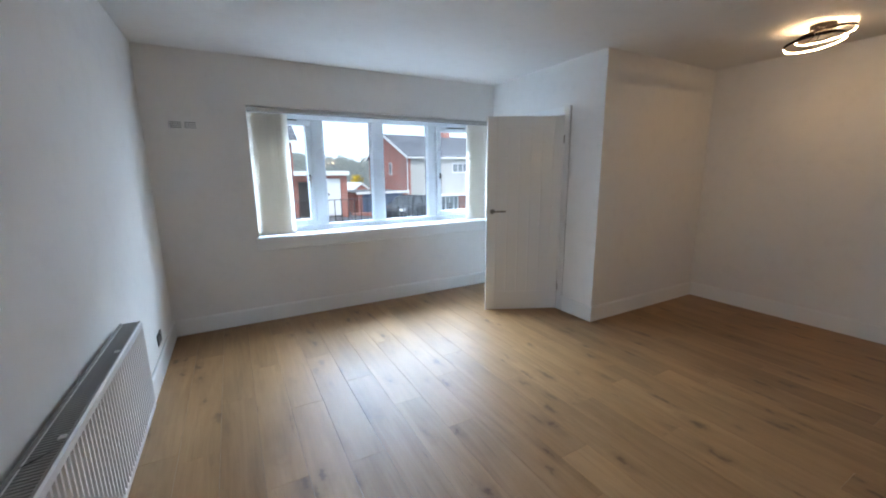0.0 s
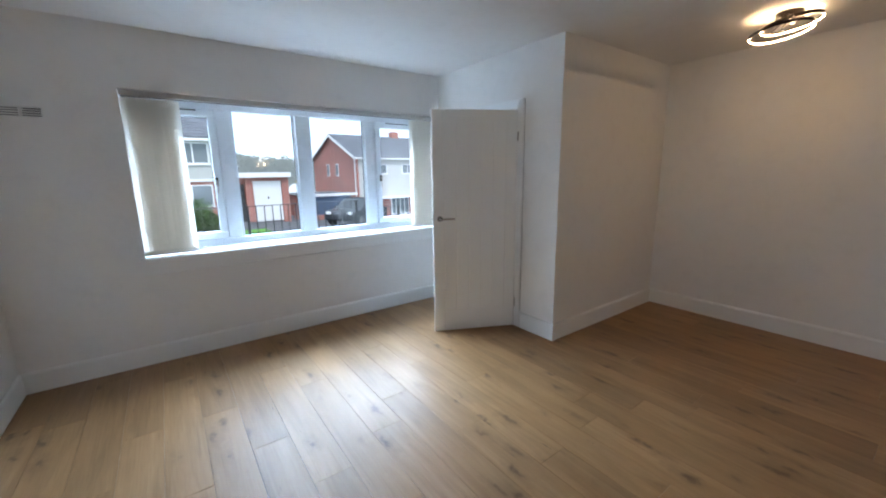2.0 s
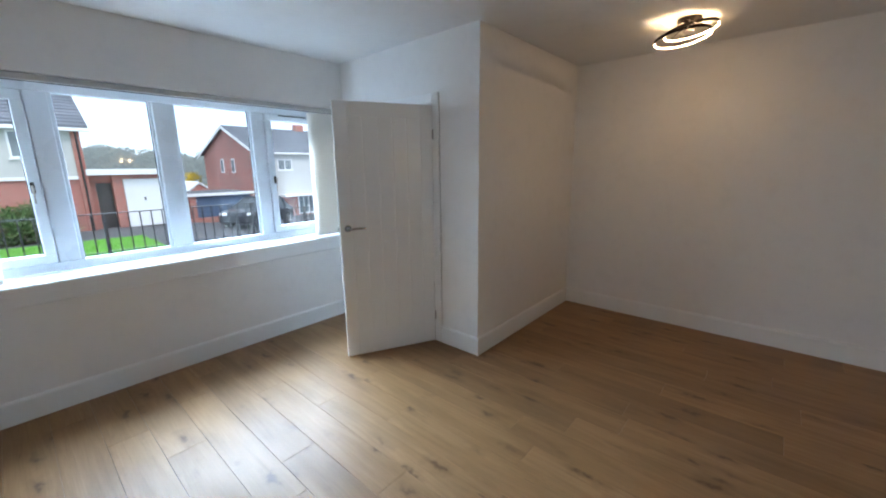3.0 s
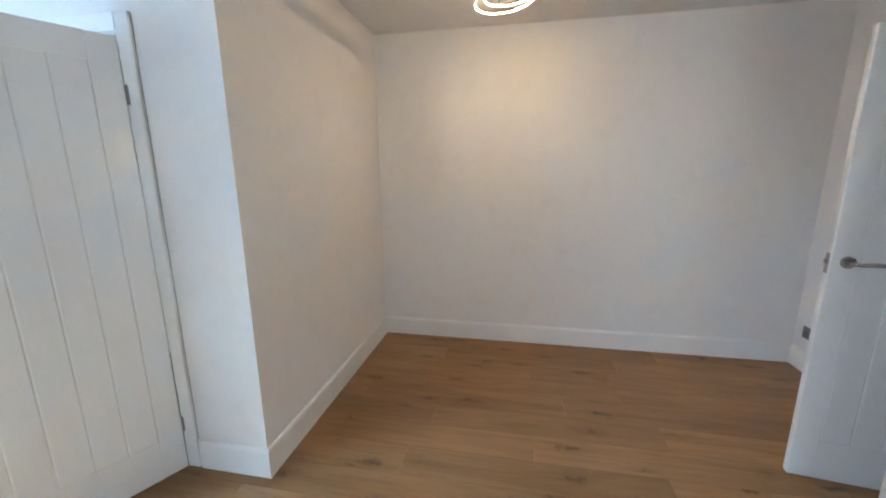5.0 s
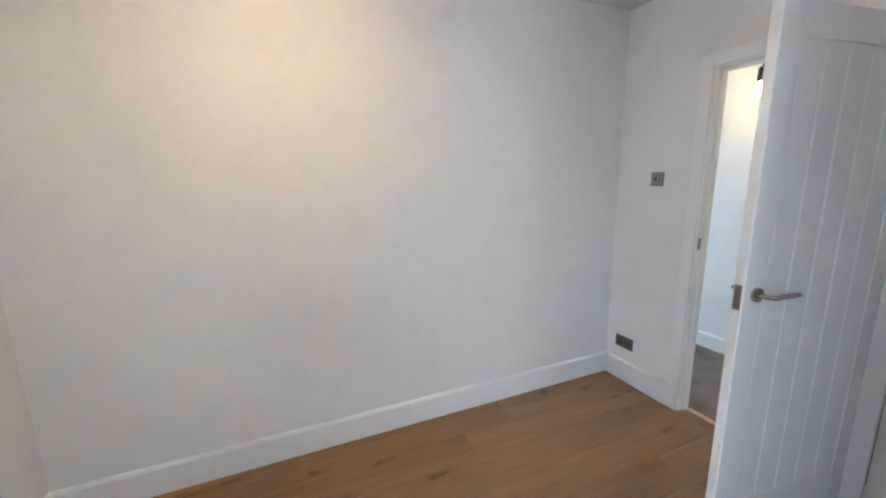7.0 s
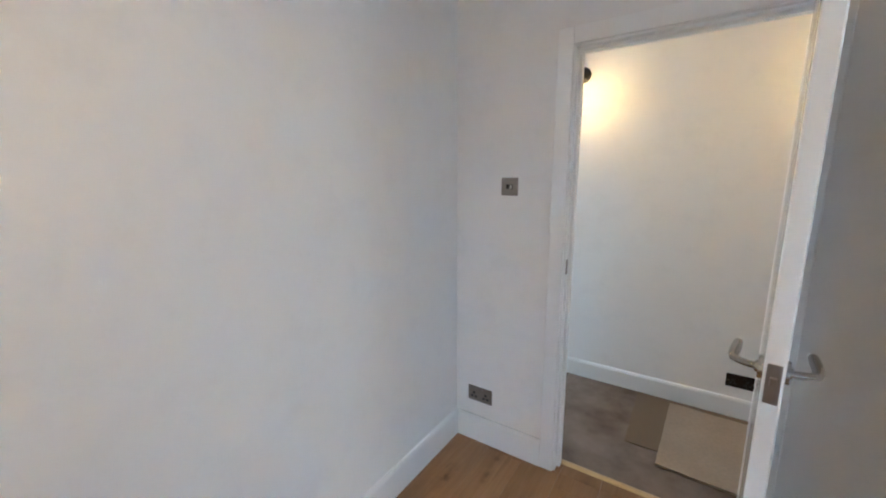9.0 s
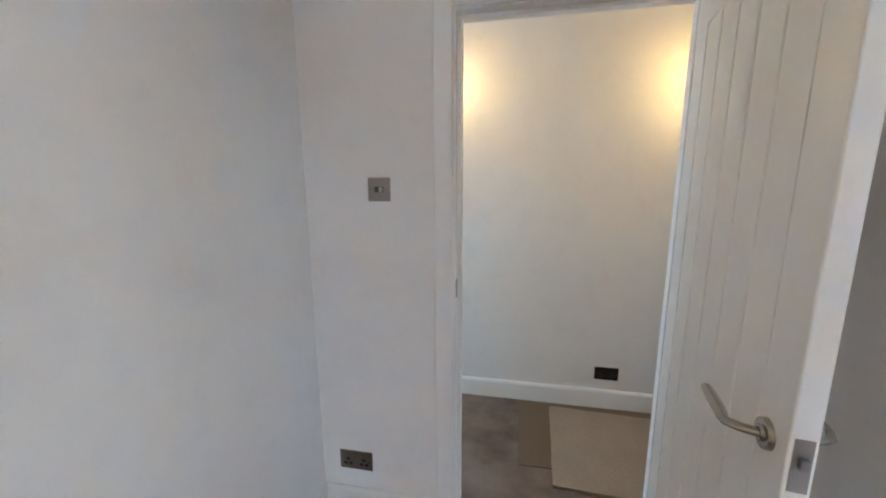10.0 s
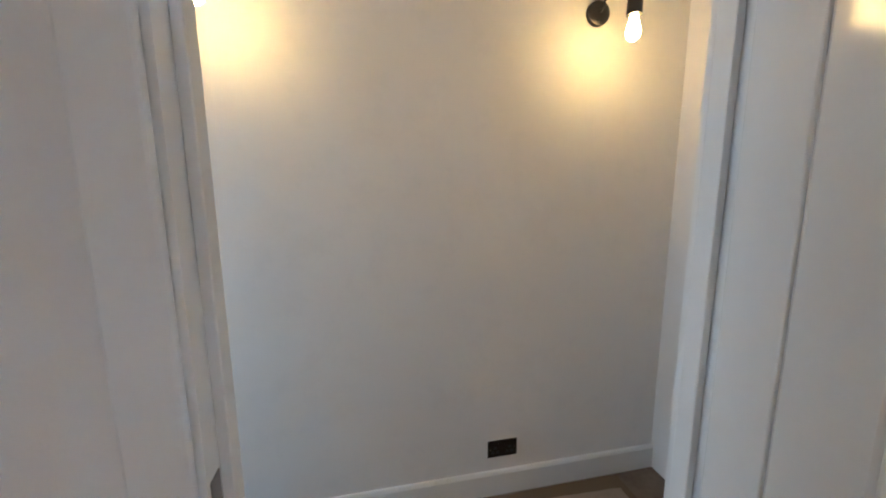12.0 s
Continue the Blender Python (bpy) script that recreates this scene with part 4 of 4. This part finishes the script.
tube(bm, [(11.52, 40, -0.5), (12.1, 40, 0.3), (12.4, 40, 0.7)], [0.07, 0.045, 0.015], 8)
tube(bm, [(11.5, 40, -0.2), (10.9, 40, 0.4), (10.6, 40, 0.7)], [0.07, 0.045, 0.015], 8)
part("trunk", bm, BARK, tree)
leaf_mass("crown", YELLOW, [(11.5, 40, 0.7, 0.8, 0.8, 0.7), (12.1, 40, 0.3, 0.6, 0.6, 0.5), (10.9, 40, 0.2, 0.6, 0.6, 0.5)], 2200, 0.09, 4, tree)

tree.matrix_world = Matrix.Translation((-0.4, -0.8, -1.2)) @ Matrix.Scale(1.8, 4)

rnd = random.Random(21)
wood = []
for i in range(90):
    x = rnd.uniform(-12, 50)
    y = rnd.uniform(68, 100)
    hill = 2.7 + 2.9 * math.exp(-((x - 13) / 6) ** 2) + 0.9 * math.sin(x * 0.35) + 0.02 * (y - 70)
    wood.append((x, y, hill - 1.4, rnd.uniform(1.6, 3.0), 2.0, rnd.uniform(1.3, 2.2)))
    wood.append((x + rnd.uniform(-2, 2), y, hill - 4.2, 3.2, 2.5, 2.6))
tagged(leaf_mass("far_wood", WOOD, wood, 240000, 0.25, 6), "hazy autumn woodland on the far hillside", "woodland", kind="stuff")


def far_hill():
    """A rounded wooded ridge that closes the view behind the trees."""
    bm = bmesh.new()
    rows = []
    for i in range(61):
        x = -60 + 2.6 * i
        top = 1.9 + 2.4 * math.exp(-((x - 14) / 7) ** 2) + 0.9 * noise.noise((x * 0.12, 3.1, 0)) + 0.5 * noise.noise((x * 0.6, 1.7, 0))
        rows.append([bm.verts.new((x, 101 + d, z)) for d, z in ((0, -6), (1.5, top * 0.55), (4, top), (12, top + 0.2), (14, -6))])
    for a, b in zip(rows, rows[1:]):
        for j in range(4):
            bm.faces.new((a[j], b[j], b[j + 1], a[j + 1]))
    # The ridge gets the same bluish glow in place of haze.
    m = hazy(material("hillside_haze_glow", (0.07, 0.095, 0.095), 1.0, vary=0.2, scale=0.5, spec=0.05))
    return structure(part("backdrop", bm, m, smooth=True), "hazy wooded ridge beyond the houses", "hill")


far_hill()


def flush_window(parent, x0, z0, x1, z1, lights, y=0.0):
    """A white framed window set in a wall face that looks to -y."""
    w = boxes("window", FASCIA, [(x0, y - 0.03, z0, x1, y + 0.02, z0 + 0.06), (x0, y - 0.03, z1 - 0.06, x1, y + 0.02, z1), (x0, y - 0.03, z0 + 0.06, x0 + 0.06, y + 0.02, z1 - 0.06), (x1 - 0.06, y - 0.03, z0 + 0.06, x1, y + 0.02, z1 - 0.06)], parent)
    step = (x1 - x0 - 0.06) / lights
    for i in range(lights):
        a = x0 + 0.03 + step * i
        if i:
            boxes("glazing_bar", FASCIA, [(a - 0.025, y - 0.028, z0 + 0.06, a + 0.025, y + 0.02, z1 - 0.06)], w)
        boxes("pane", PANEGLASS, [(a + 0.03, y - 0.012, z0 + 0.06, a + step - 0.03, y - 0.002, z1 - 0.06)], w)
    boxes("window_ledge", FASCIA, [(x0 - 0.05, y - 0.08, z0 - 0.05, x1 + 0.05, y - 0.001, z0 - 0.001)], w)
    return w


def gable_roof(parent, x0, x1, y0, y1, eave, ridge, over=0.3):
    ym = (y0 + y1) / 2
    bm = bmesh.new()
    k = (ridge - eave) / (ym - y0)
    prism(bm, [(y0 - over, eave - over * k), (ym, ridge), (y1 + over, eave - over * k), (y1 + over, eave - over * k + 0.12), (ym, ridge + 0.13), (y0 - over, eave - over * k + 0.12)], "x", x0 - 0.25, x1 + 0.25)
    r = part("roof", bm, TILES, parent)
    bm = bmesh.new()
    n = int((ym - y0 + over) / 0.26)
    for i in range(n):
        ya, yb = y0 - over + 0.26 * i, y0 - over + 0.26 * (i + 1)
        za, zb = eave + (ya - y0) * k + 0.12, eave + (yb - y0) * k + 0.12
        prism(bm, [(ya - 0.02, za), (ya - 0.02, za + 0.035), (yb, zb + 0.006), (yb, zb)], "x", x0 - 0.25, x1 + 0.25)
    tagged(part("tile_course", bm, TILES, r), "overlapping grey tile courses")
    for x in (x0 - 0.28, x1 + 0.25):
        bm = bmesh.new()
        prism(bm, [(y0 - over, eave - over * k - 0.12), (ym, ridge - 0.12), (y1 + over, eave - over * k - 0.12), (y1 + over, eave - over * k + 0.09), (ym, ridge + 0.10), (y0 - over, eave - over * k + 0.09)], "x", x, x + 0.03)
        part("bargeboard", bm, FASCIA, r)
    bm = bmesh.new()
    bx(bm, x0 - 0.25, y0 - over - 0.10, eave - over * k - 0.08, x1 + 0.25, y0 - over - 0.002, eave - over * k + 0.05, 0.02)
    part("gutter", bm, FASCIA, r)
    return r


def left_house():
    h = tagged(new("house"), "white rendered house with brick ground floor and grey tiled roof", "house", "street houses")
    y = 21.5
    boxes("wall_lower", BRICK, [(-7, y, -1.2, 1.98, y + 8, 1.28)], h)
    boxes("wall_upper", RENDER, [(-7, y - 0.06, 1.28, 1.98, y + 8, 3.2)], h)
    boxes("brick_pier", BRICK, [(1.98, y - 0.12, -1.2, 2.24, y + 8, 3.2)], h)
    boxes("band", FASCIA, [(-7, y - 0.1, 1.22, 1.98, y - 0.062, 1.34)], h)
    gable_roof(h, -7, 2.24, y, y + 8, 3.22, 5.4)
    bm = bmesh.new()
    prism(bm, [(y, 3.2), (y + 4, 5.38), (y + 8, 3.2)], "x", 2.0, 2.2)
    part("gable", bm, BRICK, h)
    flush_window(h, 0.35, 2.0, 1.6, 2.95, 2, y - 0.06)
    flush_window(h, -3.4, 2.0, -1.6, 2.95, 3, y - 0.06)
    flush_window(h, 0.75, 0.1, 1.6, 1.08, 1, y)
    flush_window(h, -4, -0.1, -1.5, 1.08, 3, y)
    bm = bmesh.new()
    tube(bm, [(2.12, y - 0.18, 3.05), (2.12, y - 0.18, -0.8)], 0.035, 8)
    part("downpipe", bm, BLACK, h)
    return h


def garage():
    g = tagged(new("garage"), "flat-roofed red brick garage with a white up-and-over door", "garage")
    y = 21.5
    boxes("brick_wall", BRICK, [(2.26, y + 0.25, -1.2, 2.45, y + 0.45, 1.36), (2.95, y, -1.2, 3.28, y + 0.25, 1.36), (4.62, y, -1.4, 4.95, y + 0.25, 1.36), (2.26, y + 0.2, 1.06, 2.95, y + 0.45, 1.36), (3.28, y, 1.2, 4.62, y + 0.25, 1.36), (2.26, y + 5, -1.2, 4.95, y + 5.2, 1.36), (4.75, y + 0.25, -1.4, 4.95, y + 5, 1.36)], g)
    rf = boxes("flat_roof", ASPHALT, [(2.2, y - 0.22, 1.56, 5.05, y + 5.4, 1.6)], g)
    boxes("fascia", FASCIA, [(2.2, y - 0.25, 1.37, 5.05, y - 0.2, 1.6), (5.0, y - 0.2, 1.37, 5.05, y + 5.4, 1.6)], rf)
    dr = boxes("garage_door", FASCIA, [(3.30, y + 0.07, -0.80, 4.60, y + 0.12, 1.19)], g, "white ribbed up-and-over garage door")
    bm = bmesh.new()
    bx(bm, -0.055, -0.012, -0.76, 0.055, 0.0, 1.15, 0.006)
    rib = mesh_of(bm, "rib", FASCIA)
    for i in range(10):
        shared("rib", rib, dr, pose(3.37 + 0.129 * i, y + 0.07, 0))
    boxes("door_handle", BLACK, [(3.92, y + 0.03, 0.30, 3.98, y + 0.056, 0.42)], dr)
    pd = boxes("entrance_door", GREYDOOR, [(2.46, y + 0.3, -0.78, 2.94, y + 0.35, 1.05)], g, "dark brown front door")
    boxes("door_panel", GREYDOOR, [(2.52, y + 0.28, 0.1, 2.88, y + 0.298, 0.95), (2.52, y + 0.28, -0.7, 2.88, y + 0.298, 0.0)], pd, bevel=0.006)
    return g


def right_house():
    h = tagged(new("house"), "two-storey house with red brick gable and white front across the street", "house", "street houses")
    L, W, base, eave, ridge = 11.0, 8.0, -2.4, 2.75, 4.55
    boxes("wall_front", RENDER, [(0.12, -0.06, -0.35, L, 0.2, eave)], h)
    boxes("wall_front_lower", BRICK, [(0.12, 0, base, L, 0.2, -0.35)], h)
    boxes("wall_end", BRICK, [(0, -0.08, base, 0.12, W, eave), (L, 0, base, L + 0.12, W, eave)], h)
    boxes("wall_back", BRICK, [(0.12, W - 0.2, base, L, W, eave)], h)
    bm = bmesh.new()
    prism(bm, [(0, eave), (W / 2, ridge), (W, eave)], "x", 0, 0.12)
    part("gable", bm, BRICK, h)
    gable_roof(h, 0, L, 0, W, eave, ridge)
    flush_window(h, 1.5, 1.45, 2.6, 2.2, 2, -0.06)
    flush_window(h, 4.0, 1.45, 5.6, 2.2, 3, -0.06)
    flush_window(h, 2.9, -1.75, 4.6, -0.42, 4, -0.02)
    boxes("porch_canopy", FASCIA, [(1.4, -0.9, -0.42, 6, -0.07, -0.28)], h)
    e = boxes("end_window", FASCIA, [(-0.03, 3.0, 1.3, 0.0, 3.5, 2.3), (-0.03, 4.7, 1.3, 0.0, 5.2, 2.3)], h)
    boxes("pane", PANEGLASS, [(-0.036, 3.07, 1.37, -0.031, 3.43, 2.23), (-0.036, 4.77, 1.37, -0.031, 5.13, 2.23)], e)
    bm = bmesh.new()
    tube(bm, [(-0.06, 0.12, eave - 0.1), (-0.06, 0.12, base)], 0.045, 8)
    part("downpipe", bm, FASCIA, h)
    bm = bmesh.new()
    bx(bm, 5.6, W / 2 - 0.3, ridge - 0.3, 6.3, W / 2 + 0.3, ridge + 0.55, 0.02)
    part("chimney", bm, BRICK, h)
    h.matrix_world = pose(11.5, 27.9, 0, 0, 0, 4)
    return h


left_house()
garage()
right_house()

far = tagged(new("house"), "small distant house with a white gable and dark roof", "house", "street houses")
boxes("wall", RENDER, [(15.6, 60, -3, 19.4, 68, -1.7)], far)
bm = bmesh.new()
prism(bm, [(15.6, -1.7), (17.5, -0.3), (19.4, -1.7)], "y", 60, 60.2)
part("gable", bm, BRICK, far)
bm = bmesh.new()
prism(bm, [(15.3, -1.85), (17.5, -0.22), (19.7, -1.85), (19.7, -1.6), (17.5, 0.03), (15.3, -1.6)], "y", 59.8, 68)
part("roof", bm, FASCIA, far)


def blue_garage():
    g = tagged(new("garage"), "low flat-roofed garage with blue doors and a white fascia", "garage")
    y, x0, x1, top = 24.0, 6.25, 9.6, 0.22
    base = ground_height(x1, y) - 0.1
    for a, b in ((x0, x0 + 0.28), (x1 - 0.28, x1)):
        boxes("brick_pier", BRICK, [(a, y - 0.02, base, b, y + 0.22, top)], g)
    boxes("side_wall", BRICK, [(x0, y + 0.22, base, x0 + 0.12, y + 4.4, top), (x1 - 0.12, y + 0.22, base, x1, y + 4.4, top), (x0 + 0.12, y + 4.28, base, x1 - 0.12, y + 4.4, top)], g)
    roof = boxes("flat_roof", ASPHALT, [(x0 - 0.1, y - 0.1, top + 0.001, x1 + 0.1, y + 4.5, top + 0.05)], g)
    boxes("fascia", FASCIA, [(x0 - 0.12, y - 0.14, top - 0.05, x1 + 0.12, y - 0.101, top + 0.1)], roof)
    d = boxes("garage_door", FENCE, [(x0 + 0.28, y + 0.06, base, x1 - 0.28, y + 0.1, top - 0.001)], g, "blue painted panelled garage door")
    n = 15
    w = (x1 - x0 - 0.56) / n
    bm = bmesh.new()
    bx(bm, -w / 2 + 0.012, -0.016, base + 0.05, w / 2 - 0.012, 0.0, top - 0.06, 0.004)
    panel = mesh_of(bm, "panel", FENCE)
    for i in range(n):
        shared("panel", panel, d, pose(x0 + 0.28 + w * (i + 0.5), y + 0.06, 0))
    return g


blue_garage()

kerb = boxes("garden_wall", BRICK, [(5.55, 23.0, ground_height(6, 23) - 0.1, 7.6, 23.22, ground_height(6.5, 23) + 0.22)])
tagged(kerb, "low red brick edging wall beside the drive", "garden wall")


def parked_car():
    c = tagged(new("car"), "dark grey hatchback parked on the sloping drive", "car")
    prof = [(-2.0, 0.35), (-2.02, 0.62), (-1.9, 0.78), (-1.05, 0.92), (1.7, 0.95), (1.98, 0.9), (2.0, 0.45), (1.9, 0.28), (-1.85, 0.25)]
    bm = bmesh.new()
    prism(bm, prof, "y", -0.85, 0.85)
    bmesh.ops.bevel(bm, geom=bm.edges[:], offset=0.06, segments=3, profile=0.6, affect="EDGES", clamp_overlap=True)
    part("body", bm, CARPAINT, c, smooth=True)
    bm = bmesh.new()
    lo, hi = [(-1.1, 0.9), (-0.35, 1.42), (1.1, 1.46), (1.8, 0.93)], 0.17
    r0 = [bm.verts.new((x, -0.80 + hi * (z - 0.9) / 0.5, z)) for x, z in lo]
    r1 = [bm.verts.new((x, 0.80 - hi * (z - 0.9) / 0.5, z)) for x, z in lo]
    for j in range(4):
        bm.faces.new((r0[j], r0[(j + 1) % 4], r1[(j + 1) % 4], r1[j]))
    bm.faces.new(r0[::-1])
    bm.faces.new(r1)
    bmesh.ops.recalc_face_normals(bm, faces=bm.faces[:])
    cab = part("cabin_glass", bm, CARGLASS, c)
    boxes("car_roof", CARPAINT, [(-0.33, -0.6, 1.43, 1.1, 0.6, 1.49)], cab, bevel=0.02)
    for x in (0.15, 1.15):
        for s in (-1, 1):
            bm = bmesh.new()
            tube(bm, [(x, s * 0.8, 0.92), (x - 0.02, s * 0.64, 1.43)], 0.035, 6)
            part("pillar", bm, CARPAINT, cab)
    for x in (-1.3, 1.25):
        for s in (-1, 1):
            bm = bmesh.new()
            cyl(bm, (x, s * 0.70, 0.31), (x, s * 0.88, 0.31), 0.31, seg=28)
            wh = part("wheel", bm, TYRE, c, smooth=True)
            bm = bmesh.new()
            cyl(bm, (x, s * 0.86, 0.31), (x, s * 0.89, 0.31), 0.20, 0.17, 20)
            part("rim", bm, CHROME, wh, "silver alloy rim", True)
    for s in (-1, 1):
        boxes("headlight", FASCIA, [(-2.03, s * 0.62 - 0.16, 0.62, -1.93, s * 0.62 + 0.16, 0.75)], c, bevel=0.02)
        boxes("wing_mirror", CARPAINT, [(-0.75, s * 0.95 - 0.08, 0.93, -0.63, s * 0.95 + 0.08, 1.05)], c, bevel=0.03)
    c.matrix_world = pose(8.25, 20.6, ground_height(8.25, 20.6) + 0.02, 0, 4, 38)
    return c


parked_car()

# ---- laminate planks, each its own board ----
PW, PL, P0 = 0.1935, 1.285, -1.04
JOINTS = {-1: 2.669, 0: 1.30, 1: 3.066, 2: 2.18, 3: 2.80, 4: 2.16, 5: 2.95, 6: 2.515, 7: 2.155, 8: 2.684, 9: 1.657, 10: 2.40, 11: 1.95, 12: 1.495,
          16: 2.95, 17: 1.705, 18: 2.24, 19: 1.58, 20: 0.876, 21: 1.38, 22: 2.3, 23: 1.58, 24: 0.95, 25: 1.9}
CACHE = {}


def plank_mesh(w, length):
    key = (round(w, 3), round(length, 3))
    if key not in CACHE:
        g, c, d = 0.0006, 0.0005, 0.0008
        vs = []
        for z, inset in ((-0.009, g), (-d, g), (0.0, g + c)):
            vs += [(inset, inset, z), (w - inset, inset, z), (w - inset, length - inset, z), (inset, length - inset, z)]
        fs = [(8, 9, 10, 11)]
        for b in (0, 4):
            fs += [(b + i, b + (i + 1) % 4, b + 4 + (i + 1) % 4, b + 4 + i) for i in range(4)]
        me = bpy.data.meshes.new("plank")
        me.from_pydata(vs, [], fs)
        me.materials.append(OAK)
        CACHE[key] = me
    return CACHE[key]


def lay(x0, x1, ya, yb, joint):
    cuts = sorted(y for y in (joint + PL * i for i in range(-5, 6)) if ya + 0.02 < y < yb - 0.02)
    for a, b in zip([ya] + cuts, cuts + [yb]):
        shared("plank", plank_mesh(x1 - x0, b - a), floor, pose(x0, a, 0))


rnd = random.Random(8)
for k in range(-2, 27):
    x0, x1 = max(XW, P0 + PW * k), min(XE, P0 + PW * (k + 1))
    if x1 - x0 < 0.01:
        continue
    j = JOINTS.get(k, rnd.uniform(0.6, 1.8))
    if x1 <= XB:
        lay(x0, x1, YS, YN, j)
    else:
        lay(x0, x1, YS, YB, j)
        if x0 < XB:
            lay(x0, XB, YB, YN, j)
    d0, d1 = max(x0, D2X0), min(x1, D2X1)
    if d1 - d0 > 0.01:
        lay(d0, d1, YS - 0.085, YS, 9)
